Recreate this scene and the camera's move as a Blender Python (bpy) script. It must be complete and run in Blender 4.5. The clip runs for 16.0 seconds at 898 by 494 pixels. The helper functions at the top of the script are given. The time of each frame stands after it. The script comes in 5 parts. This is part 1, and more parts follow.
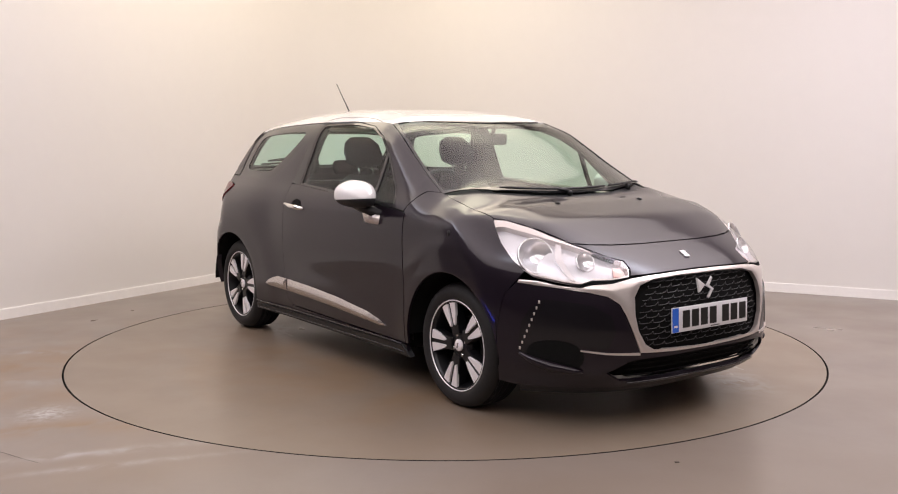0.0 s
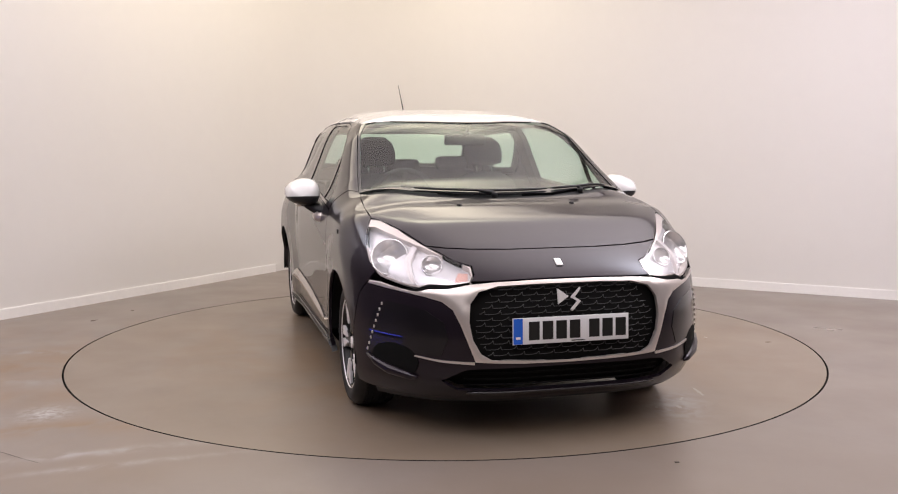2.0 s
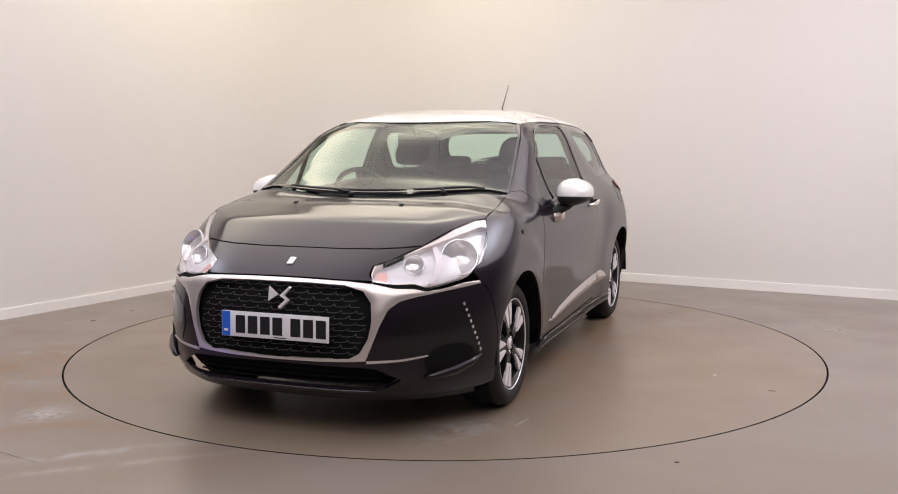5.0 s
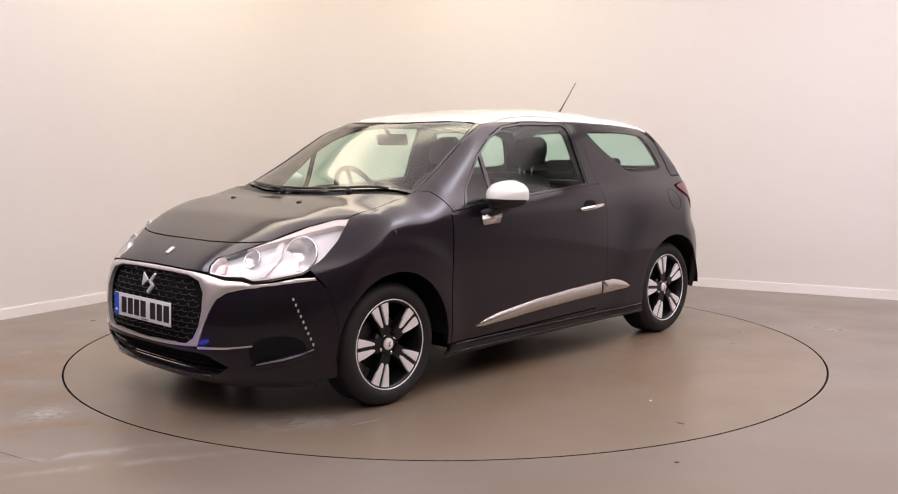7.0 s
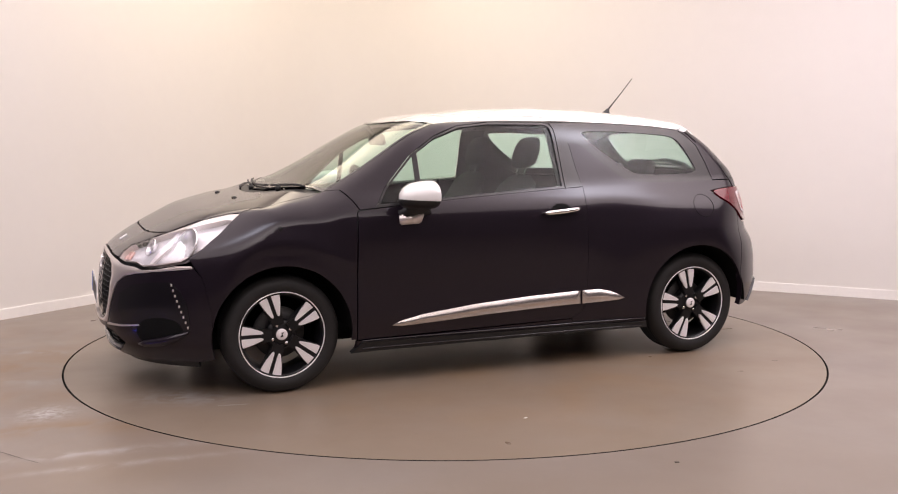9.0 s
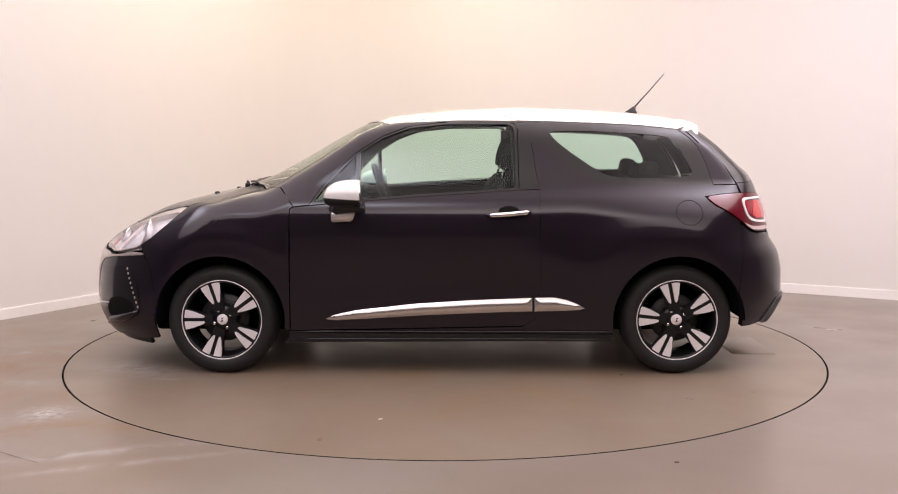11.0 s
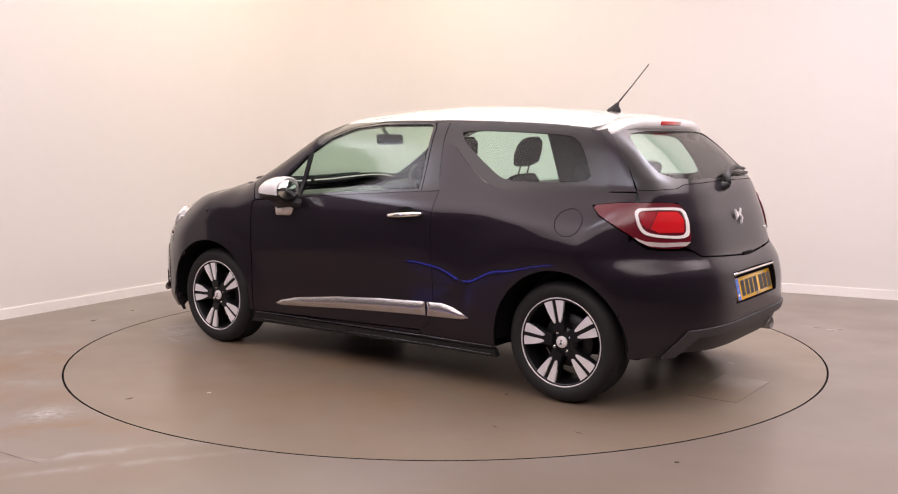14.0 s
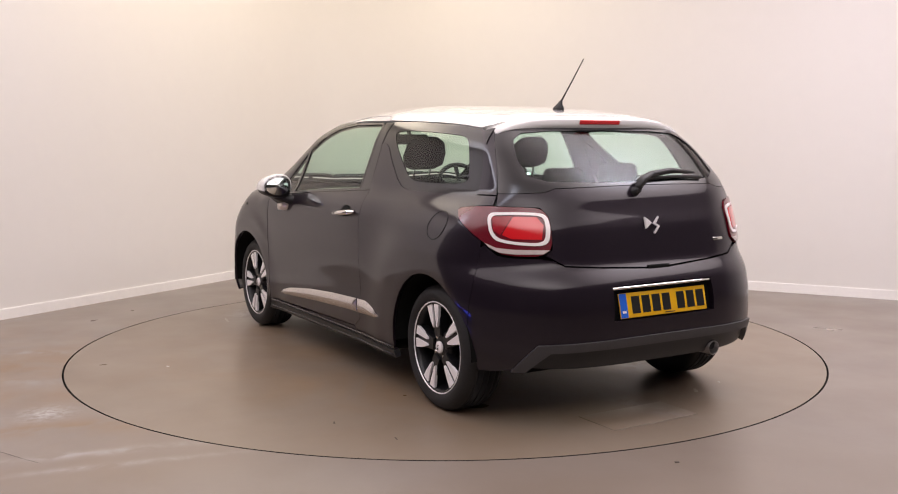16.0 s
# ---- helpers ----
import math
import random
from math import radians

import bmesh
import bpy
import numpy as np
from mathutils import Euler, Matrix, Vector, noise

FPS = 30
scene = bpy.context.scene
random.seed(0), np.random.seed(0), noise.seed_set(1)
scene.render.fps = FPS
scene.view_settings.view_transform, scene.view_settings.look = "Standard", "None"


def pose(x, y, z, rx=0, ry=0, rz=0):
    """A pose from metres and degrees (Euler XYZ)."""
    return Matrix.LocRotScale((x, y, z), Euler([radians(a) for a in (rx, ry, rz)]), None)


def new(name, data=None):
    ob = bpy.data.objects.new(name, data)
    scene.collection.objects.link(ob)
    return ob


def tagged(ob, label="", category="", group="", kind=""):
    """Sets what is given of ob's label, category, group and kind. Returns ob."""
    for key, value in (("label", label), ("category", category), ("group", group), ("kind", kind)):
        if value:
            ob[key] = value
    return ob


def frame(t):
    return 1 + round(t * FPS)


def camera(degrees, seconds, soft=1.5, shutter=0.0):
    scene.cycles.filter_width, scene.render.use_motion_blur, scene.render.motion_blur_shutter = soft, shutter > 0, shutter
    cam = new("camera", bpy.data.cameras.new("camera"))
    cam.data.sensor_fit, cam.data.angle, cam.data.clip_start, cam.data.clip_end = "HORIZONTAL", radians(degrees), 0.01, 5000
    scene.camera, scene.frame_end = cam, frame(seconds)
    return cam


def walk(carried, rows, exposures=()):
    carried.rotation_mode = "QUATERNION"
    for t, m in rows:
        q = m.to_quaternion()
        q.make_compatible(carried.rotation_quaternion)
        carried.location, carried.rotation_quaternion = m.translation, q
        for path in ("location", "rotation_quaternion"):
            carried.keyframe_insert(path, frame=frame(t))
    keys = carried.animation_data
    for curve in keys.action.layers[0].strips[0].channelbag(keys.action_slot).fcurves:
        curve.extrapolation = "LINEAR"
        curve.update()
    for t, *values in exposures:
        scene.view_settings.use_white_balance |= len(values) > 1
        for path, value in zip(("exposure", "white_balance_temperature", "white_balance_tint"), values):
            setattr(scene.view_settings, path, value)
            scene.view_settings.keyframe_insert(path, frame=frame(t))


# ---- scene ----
cam = camera(49.53, 16.0, soft=1.1)
EYE = (0.0, -5.996, 1.279)
CAM = Matrix.Translation(EYE) @ pose(0, 0, 0, 90 - 6.393, 0, -0.202) @ pose(0, 0, 0, 0, 0, -0.087)
walk(cam, [(0.0, CAM), (16.0, CAM)], [(0.0, 0.08, 6560, 11), (2.0, 0.04, 6430, 10), (3.5, 0.01, 6380, 10), (5.0, -0.02, 6340, 9), (7.5, 0.13, 6660, 13), (9.0, 0.16, 6700, 14), (12.5, 0.24, 6740, 16), (14.5, 0.19, 6700, 15), (16.0, 0.09, 6590, 12)])

# ---- light ----
world = bpy.data.worlds.new("world")
scene.world = world
world.use_nodes = True
world.node_tree.nodes["Background"].inputs["Color"].default_value = (1.0, 0.95, 0.92, 1)
world.node_tree.nodes["Background"].inputs["Strength"].default_value = 0.02


from mathutils.geometry import delaunay_2d_cdt as delaunay


# ---- materials ----
def material(name, color, rough=0.5, metal=0.0, coat=0.0, spec=0.5, grain=0.0, scale=40.0, bump=0.0, emit=None, power=0.0, coat_rough=0.04):
    """A principled surface whose colour and roughness vary at two scales."""
    m = bpy.data.materials.new(name)
    m.use_nodes = True
    n, l = m.node_tree.nodes, m.node_tree.links
    b = n["Principled BSDF"]
    b.inputs["Base Color"].default_value = (*color, 1)
    b.inputs["Roughness"].default_value = rough
    b.inputs["Metallic"].default_value = metal
    b.inputs["Coat Weight"].default_value = coat
    b.inputs["Coat Roughness"].default_value = coat_rough
    b.inputs["Specular IOR Level"].default_value = spec
    if emit:
        b.inputs["Emission Color"].default_value = (*emit, 1)
        b.inputs["Emission Strength"].default_value = power
    if grain > 0 or bump > 0:
        co = n.new("ShaderNodeTexCoord")
        fine, broad = n.new("ShaderNodeTexNoise"), n.new("ShaderNodeTexNoise")
        fine.inputs["Scale"].default_value, broad.inputs["Scale"].default_value = scale, scale / 14
        fine.inputs["Detail"].default_value = broad.inputs["Detail"].default_value = 4
        mix, ramp = n.new("ShaderNodeMath"), n.new("ShaderNodeMapRange")
        mix.operation = "ADD"
        l.new(co.outputs["Object"], fine.inputs["Vector"])
        l.new(co.outputs["Object"], broad.inputs["Vector"])
        l.new(fine.outputs["Fac"], mix.inputs[0])
        l.new(broad.outputs["Fac"], mix.inputs[1])
        l.new(mix.outputs[0], ramp.inputs["Value"])
        ramp.inputs["From Min"].default_value, ramp.inputs["From Max"].default_value = 0.6, 1.4
        ramp.inputs["To Min"].default_value, ramp.inputs["To Max"].default_value = 1 - grain, 1 + grain
        vm = n.new("ShaderNodeVectorMath")
        vm.operation = "SCALE"
        vm.inputs[0].default_value = color
        l.new(ramp.outputs["Result"], vm.inputs["Scale"])
        l.new(vm.outputs[0], b.inputs["Base Color"])
        if bump > 0:
            bp = n.new("ShaderNodeBump")
            bp.inputs["Strength"].default_value, bp.inputs["Distance"].default_value = bump, 0.002
            l.new(fine.outputs["Fac"], bp.inputs["Height"])
            l.new(bp.outputs["Normal"], b.inputs["Normal"])
    return m


def pane(name, tint, gloss=0.05):
    """Thin glass: tinted see-through with mirror gloss that grows at grazing angles."""
    m = bpy.data.materials.new(name)
    m.use_nodes = True
    n, l = m.node_tree.nodes, m.node_tree.links
    n.remove(n["Principled BSDF"])
    clear, shine, mix, lw = n.new("ShaderNodeBsdfTransparent"), n.new("ShaderNodeBsdfGlossy"), n.new("ShaderNodeMixShader"), n.new("ShaderNodeLayerWeight")
    lw.inputs["Blend"].default_value = 0.5
    pw, fr = n.new("ShaderNodeMath"), n.new("ShaderNodeMath")
    pw.operation, fr.operation = "POWER", "MULTIPLY_ADD"
    pw.inputs[1].default_value, fr.inputs[1].default_value, fr.inputs[2].default_value = 4.5, 0.92, gloss
    l.new(lw.outputs["Facing"], pw.inputs[0])
    l.new(pw.outputs[0], fr.inputs[0])
    clear.inputs["Color"].default_value = (*tint, 1)
    shine.inputs["Roughness"].default_value = 0.04
    l.new(fr.outputs[0], mix.inputs[0])
    l.new(clear.outputs[0], mix.inputs[1])
    l.new(shine.outputs[0], mix.inputs[2])
    l.new(mix.outputs[0], n["Material Output"].inputs["Surface"])
    return m


PAINT = material("dark purple metallic paint", (0.0122, 0.0078, 0.0136), 0.42, 0.4, 0.74, 0.15, 0.10, 900, coat_rough=0.045)
WHITE = material("white roof paint", (0.75, 0.74, 0.73), 0.25, 0, 1.0, 0.5, 0.02, 30)
BLACK = material("black plastic", (0.012, 0.012, 0.013), 0.45, 0, 0, 0.4, 0.15, 120, 0.1)
GLOSS = material("gloss black trim", (0.008, 0.007, 0.009), 0.3, 0, 0.9, 0.1, 0.1, 300, coat_rough=0.04)
LEDGE = material("glossy dark moulding", (0.022, 0.020, 0.023), 0.25, 0.1, 0.5, 0.4, 0.1, 90)
SLAT = material("grey grille slat", (0.034, 0.032, 0.034), 0.3, 0.2, 0.4, 0.5, 0.1, 90)
GREY = material("dark grey textured plastic", (0.045, 0.043, 0.046), 0.5, 0, 0, 0.4, 0.12, 150, 0.15)
# near-black for liners, and for shade put into gaps and recesses
VOID = material("near-black liner and painted shade", (0.006, 0.006, 0.006), 0.8, 0, 0, 0.1, 0.2, 40)
CHROME = material("bright chrome", (0.85, 0.83, 0.82), 0.07, 1.0)
SATIN = material("satin chrome", (0.72, 0.66, 0.63), 0.34, 0.75, 0, 0.5, 0.04, 60)
STRIP = material("polished trim strip", (0.62, 0.58, 0.56), 0.26, 0.95, 0, 0.5, 0.04, 60)
ALLOY = material("machined alloy", (0.90, 0.87, 0.88), 0.35, 0.30, 0.3, 0.5, 0.04, 200)
RIMBLACK = material("black wheel paint", (0.005, 0.005, 0.006), 0.4, 0, 0.1, 0.35)
RUBBER = material("tyre rubber", (0.016, 0.015, 0.015), 0.65, 0, 0, 0.35, 0.2, 90, 0.2)
STEEL = material("brake disc steel", (0.28, 0.27, 0.27), 0.35, 1.0, 0, 0.5, 0.1, 80)
DISCSTEEL = material("dull dark steel", (0.055, 0.053, 0.053), 0.5, 0.6, 0, 0.5, 0.2, 80)
FABRIC = material("charcoal seat fabric", (0.028, 0.026, 0.028), 0.9, 0, 0, 0.2, 0.25, 260, 0.3)
DASH = material("dark dashboard plastic", (0.022, 0.020, 0.021), 0.6, 0, 0, 0.4, 0.15, 200, 0.1)
GLASS = pane("green tinted glass", (0.74, 0.91, 0.85), 0.035)
SCREEN = pane("clear windscreen glass", (0.76, 0.90, 0.80), 0.055)
LENS = pane("clear lamp lens", (0.95, 0.95, 0.96))
REDLENS = material("red lamp lens", (0.30, 0.008, 0.018), 0.2, 0, 0.5, 0.5, 0.15, 60)
DEEPRED = material("deep red lamp lens", (0.12, 0.004, 0.012), 0.25, 0, 0.45, 0.5, 0.15, 60)
BRIGHTRED = material("bright red lamp insert", (0.60, 0.012, 0.018), 0.12, 0, 1.0)
WHITERING = material("white light guide", (0.85, 0.80, 0.80), 0.2, 0, 1.0)
CLEARWHITE = material("clear ribbed lamp insert", (0.70, 0.60, 0.58), 0.2, 0.3, 1.0, 0.5, 0.2, 160)
REFLECTOR = material("lamp reflector", (0.80, 0.79, 0.82), 0.25, 0.25, 0.5, 0.5, 0.08, 160)
BOWL = material("lamp bowl mirror", (0.93, 0.92, 0.93), 0.12, 0.65, 0.0, 0.5, 0.10, 110)
AMBER = material("amber indicator", (0.80, 0.48, 0.42), 0.15, 0.2, 1.0)
PLATE_W = material("white number plate", (0.72, 0.72, 0.74), 0.25, 0, 0.5)
PLATE_Y = material("yellow number plate", (0.75, 0.42, 0.01), 0.25, 0, 0.5)
PLATE_B = material("blue plate band", (0.02, 0.12, 0.60), 0.25, 0, 0.5)
INK = material("black plate ink", (0.008, 0.008, 0.008), 0.4)
BADGE = material("bright badge metal", (0.82, 0.80, 0.80), 0.3, 0.35)
MIRRORGLASS = material("mirror glass", (0.80, 0.86, 0.84), 0.01, 1.0)


# ---- building helpers ----
def link(name, me, mat, parent=None, label=""):
    if mat:
        me.materials.append(mat)
    ob = new(name, me)
    if parent:
        ob.parent = parent
    return tagged(ob, label)


def part(name, bm, mat, parent=None, label="", smooth=True):
    me = bpy.data.meshes.new(name)
    bm.normal_update()
    bm.to_mesh(me)
    bm.free()
    for f in me.polygons:
        f.use_smooth = smooth
    return link(name, me, mat, parent, label)


def box_bm(sx, sy, sz, m=None, bevel=0.0, seg=2):
    bm = bmesh.new()
    bmesh.ops.create_cube(bm, size=1, matrix=(m or Matrix()) @ Matrix.Diagonal((sx, sy, sz, 1)))
    if bevel:
        bmesh.ops.bevel(bm, geom=bm.edges[:], offset=bevel, segments=seg, affect="EDGES", profile=0.5)
    return bm


def lathe_bm(profile, n=64, axis="y", m=None):
    """Turns (radius, along) pairs about an axis."""
    bm = bmesh.new()
    rings = []
    for r, h in profile:
        ring = []
        for i in range(n):
            c, s = math.cos(2 * math.pi * i / n) * r, math.sin(2 * math.pi * i / n) * r
            ring.append(bm.verts.new((c, h, s) if axis == "y" else ((c, s, h) if axis == "z" else (h, c, s))))
        rings.append(ring)
    for a, b in zip(rings, rings[1:]):
        for i in range(n):
            bm.faces.new((a[i], a[(i + 1) % n], b[(i + 1) % n], b[i]))
    for ring, r in ((rings[0], profile[0][0]), (rings[-1], profile[-1][0])):
        if r < 0.2 and r > 0.0005:
            bm.faces.new(ring)
    bmesh.ops.recalc_face_normals(bm, faces=bm.faces[:])
    if m:
        bm.transform(m)
    return bm


def tube_bm(points, radius, n=10, flat=1.0):
    """A round bar along points; radius a number or one for each point; flat squashes it upright."""
    bm = bmesh.new()
    pts = [Vector(p) for p in points]
    rad = radius if isinstance(radius, (list, tuple)) else [radius] * len(pts)
    rings = []
    for i, p in enumerate(pts):
        d = (pts[min(i + 1, len(pts) - 1)] - pts[max(i - 1, 0)]).normalized()
        u = d.cross(Vector((0, 0, 1)))
        u = u.normalized() if u.length > 1e-4 else Vector((1, 0, 0))
        v = u.cross(d)
        rings.append([bm.verts.new(p + (u * math.cos(2 * math.pi * k / n) + v * flat * math.sin(2 * math.pi * k / n)) * rad[i]) for k in range(n)])
    for a, b in zip(rings, rings[1:]):
        for k in range(n):
            bm.faces.new((a[k], a[(k + 1) % n], b[(k + 1) % n], b[k]))
    bm.faces.new(rings[0])
    bm.faces.new(rings[-1])
    bmesh.ops.recalc_face_normals(bm, faces=bm.faces[:])
    return bm


def blob_bm(loops):
    """A closed skin over equal rings of points."""
    bm = bmesh.new()
    rings = [[bm.verts.new(p) for p in ring] for ring in loops]
    n = len(rings[0])
    for a, b in zip(rings, rings[1:]):
        for k in range(n):
            bm.faces.new((a[k], a[(k + 1) % n], b[(k + 1) % n], b[k]))
    bm.faces.new(rings[0])
    bm.faces.new(rings[-1])
    bmesh.ops.recalc_face_normals(bm, faces=bm.faces[:])
    return bm


def table(pts, lo, hi, sigma=0.03, n=1500):
    """A smooth profile through control points, as a lookup."""
    xs = np.linspace(lo - 0.5, hi + 0.5, n)
    ys = np.interp(xs, [a for a, _ in pts], [b for _, b in pts])
    step = xs[1] - xs[0]
    k = int(3 * sigma / step) + 1
    g = np.exp(-0.5 * (np.arange(-k, k + 1) * step / sigma) ** 2)
    g /= g.sum()
    pad = np.concatenate([np.full(k, ys[0]), ys, np.full(k, ys[-1])])
    ys = np.convolve(pad, g, "valid")
    return lambda v: np.interp(v, xs, ys)


def smax(a, b, k):
    h = np.maximum(k - np.abs(a - b), 0) / k
    return np.maximum(a, b) + h * h * k / 4


# profiles of the car body, x ahead, y to the left, z up
TOP = table([(-2.1, 1.20), (-1.6, 1.352), (-1.44, 1.385), (-1.10, 1.425), (-0.77, 1.450), (-0.42, 1.461), (-0.08, 1.450), (0.28, 1.416),
             (0.46, 1.372), (0.64, 1.280), (0.82, 1.172), (1.0, 1.071), (1.24, 0.977), (1.34, 0.963), (1.57, 0.907), (1.76, 0.818),
             (1.87, 0.76), (2.1, 0.64)], -2.1, 2.1, 0.03)
CROWN = table([(-1.4, 0.62), (0.1, 0.62), (0.28, 0.46), (0.46, 0.52), (0.66, 0.64), (0.97, 0.44), (1.12, 0.16), (1.35, 0.11), (1.6, 0.15), (1.9, 0.28)], -2.1, 2.1, 0.085)
SIDE = table([(0.1, 0.80), (0.19, 0.815), (0.25, 0.832), (0.35, 0.838), (0.5, 0.842), (0.65, 0.852), (0.78, 0.855), (0.88, 0.846), (0.95, 0.818),
              (1.0, 0.782), (1.05, 0.760), (1.2, 0.700), (1.32, 0.652), (1.38, 0.622), (1.5, 0.53)], 0.0, 1.6, 0.02)
# how far the upper sides draw in along the car
TAPER = table([(-2.0, 0.13), (-1.5, 0.075), (-1.0, 0.02), (-0.5, 0), (0.4, 0), (0.8, 0.0), (1.3, 0.0)], -2.1, 2.1, 0.1)
NOSE = table([(0.15, 1.93), (0.2, 1.985), (0.26, 2.03), (0.32, 2.045), (0.45, 2.045), (0.55, 2.035), (0.65, 2.005), (0.70, 1.98), (0.745, 1.94), (0.8, 1.87), (0.9, 1.72), (1.2, 1.25)], 0.0, 1.6, 0.015)
TAIL = table([(0.2, 1.86), (0.3, 1.92), (0.4, 1.95), (0.55, 1.945), (0.64, 1.925), (0.69, 1.895), (0.72, 1.87), (0.8, 1.85), (0.886, 1.828), (0.95, 1.80), (1.02, 1.775),
              (1.08, 1.74), (1.232, 1.575), (1.34, 1.43), (1.5, 1.22)], 0.0, 1.6, 0.015)
ARCHES = ((1.205, 0.30), (-1.262, 0.30))


def body(x, y, z):
    """Below zero inside the car's body, above it outside."""
    ay = np.sqrt(y * y + 1e-5)
    high = np.clip((z - 0.75) / 0.3, 0, 1)
    flare = sum(0.012 * np.exp(-((np.hypot(x - a, z - b) - 0.35) / 0.10) ** 2) for a, b in ARCHES)
    flare = flare + 0.012 * np.exp(-((np.hypot(x + 1.25, z - 0.30) - 0.50) / 0.13) ** 2) * np.clip((x + 1.75) / 0.3, 0, 1)
    flare = flare + 0.007 * np.exp(-((np.hypot(x - 1.205, z - 0.30) - 0.47) / 0.05) ** 2) * np.clip((z - 0.58) / 0.12, 0, 1)
    flare = flare - 0.012 * np.exp(-((x + 0.70) / 0.22) ** 2 - ((z - 0.80) / 0.16) ** 2)
    waist = 0.002 * np.exp(-((z - 0.50) / 0.09) ** 2) * np.clip(1 - ((x + 0.05) / 0.75) ** 4, 0, 1)
    side = ay - (SIDE(z) - TAPER(x) * high + flare - waist)
    ridge = 0.005 * np.exp(-((ay - 0.56) / 0.10) ** 2) * np.clip((x - 0.95) / 0.15, 0, 1) * np.clip((1.75 - x) / 0.4, 0, 1)
    # the windscreen bends evenly across, the rest mostly at its edges
    even = 0.7 * np.clip((x - 0.34) / 0.12, 0, 1) * np.clip((1.18 - x) / 0.36, 0, 1)
    bend = (1 - even) * ay ** 4 + even * 0.33 * ay ** 2
    top = (z - (TOP(x) - CROWN(x) * bend + ridge)) * 0.85
    front = (x - (NOSE(z) - 0.90 * ay ** 3.6)) * 0.85
    rear = (-x - (TAIL(z) - 0.8 * ay ** 4.5)) * 0.8
    return smax(smax(side, top, 0.07), smax(front, rear, 0.02), 0.06)


def shoot(o, d, far=3.0, steps=120):
    """The first points at which rays from o along d enter the body (rows)."""
    s = np.linspace(0, far, steps)
    val = np.stack([body(*(o + d * k).T) for k in s])
    hit = val < 0
    i = np.maximum(hit.argmax(0), 1)
    a, b = s[i - 1], s[i]
    for _ in range(26):
        m = (a + b) / 2
        inside = body(*(o + d * m[:, None]).T) < 0
        a, b = np.where(inside, a, m), np.where(inside, m, b)
    return o + d * ((a + b) / 2)[:, None], hit.any(0)


def normals_at(P):
    e = 0.006
    g = np.stack([body(P[:, 0] + e, P[:, 1], P[:, 2]) - body(P[:, 0] - e, P[:, 1], P[:, 2]),
                  body(P[:, 0], P[:, 1] + e, P[:, 2]) - body(P[:, 0], P[:, 1] - e, P[:, 2]),
                  body(P[:, 0], P[:, 1], P[:, 2] + e) - body(P[:, 0], P[:, 1], P[:, 2] - e)], 1)
    return g / np.maximum(np.linalg.norm(g, axis=1), 1e-9)[:, None]


FA, RA, H2 = 1.10, -1.15, math.sqrt(0.5)


def to_uv(kind, P):
    """Flat coordinates of places as seen from the side, the top, the nose, the tail or obliquely."""
    x, y, z = np.asarray(P, float).T
    return np.stack({"S": (x, z), "T": (x, y), "F": (np.arctan2(y, x - FA) * 0.85, z), "R": (np.arctan2(y, RA - x) * 0.85, z), "O": (x, (z - y) * H2)}[kind], 1)


def from_uv(kind, uv):
    u, v = uv.T
    o, one = np.zeros_like(u), np.ones_like(u)
    if kind == "S":
        org, d = (u, one * 1.2, v), (o, -one, o)
    elif kind == "T":
        org, d = (u, v, one * 1.8), (o, o, -one)
    elif kind == "O":
        org, d = (u, 1.5 - v * H2, 1.5 + v * H2), (o, -one * H2, -one * H2)
    elif kind == "F":
        a = u / 0.85
        org, d = (FA + 1.3 * np.cos(a), 1.3 * np.sin(a), v), (-np.cos(a), -np.sin(a), o)
    else:
        a = u / 0.85
        org, d = (RA - 1.3 * np.cos(a), 1.3 * np.sin(a), v), (np.cos(a), -np.sin(a), o)
    return shoot(np.stack(org, 1), np.stack(d, 1), 2.2, 110)


def SP(*pts):
    return [tuple(p) for p in from_uv("S", np.array(pts, float))[0]]


def TP(*pts):
    return [tuple(p) for p in from_uv("T", np.array(pts, float))[0]]


def OP(*pts):
    """Places on the skin nearest to where they are given, seen obliquely from above the side."""
    return [tuple(p) for p in from_uv("O", to_uv("O", pts))[0]]


def NP(*pts):
    return [tuple(p) for p in from_uv("F", to_uv("F", pts))[0]]


def BP(*pts):
    return [tuple(p) for p in from_uv("R", to_uv("R", pts))[0]]


def arc(cx, cz, r, a0, a1, n=22):
    return [(cx + r * math.cos(radians(a0 + (a1 - a0) * i / n)), cz + r * math.sin(radians(a0 + (a1 - a0) * i / n))) for i in range(n + 1)]


def within(poly, q):
    x, y = q.T
    inside = np.zeros(len(q), bool)
    n = len(poly)
    for i in range(n):
        (x0, y0), (x1, y1) = poly[i], poly[(i + 1) % n]
        if y0 != y1:
            inside ^= ((y0 > y) != (y1 > y)) & (x < (x1 - x0) * (y - y0) / (y1 - y0) + x0)
    return inside


def rounded(pts, times=2):
    """Cuts the corners of a closed outline."""
    p = np.array(pts, float)
    for _ in range(times):
        q = np.roll(p, -1, 0)
        p = np.stack([0.78 * p + 0.22 * q, 0.22 * p + 0.78 * q], 1).reshape(-1, 3)
    return [tuple(v) for v in p]


def dense(poly, h):
    out = []
    for i in range(len(poly)):
        a, b = poly[i], poly[(i + 1) % len(poly)]
        k = max(1, int(np.ceil(np.linalg.norm(b - a) / h)))
        out += [a + (b - a) * j / k for j in range(k)]
    return np.array(out)


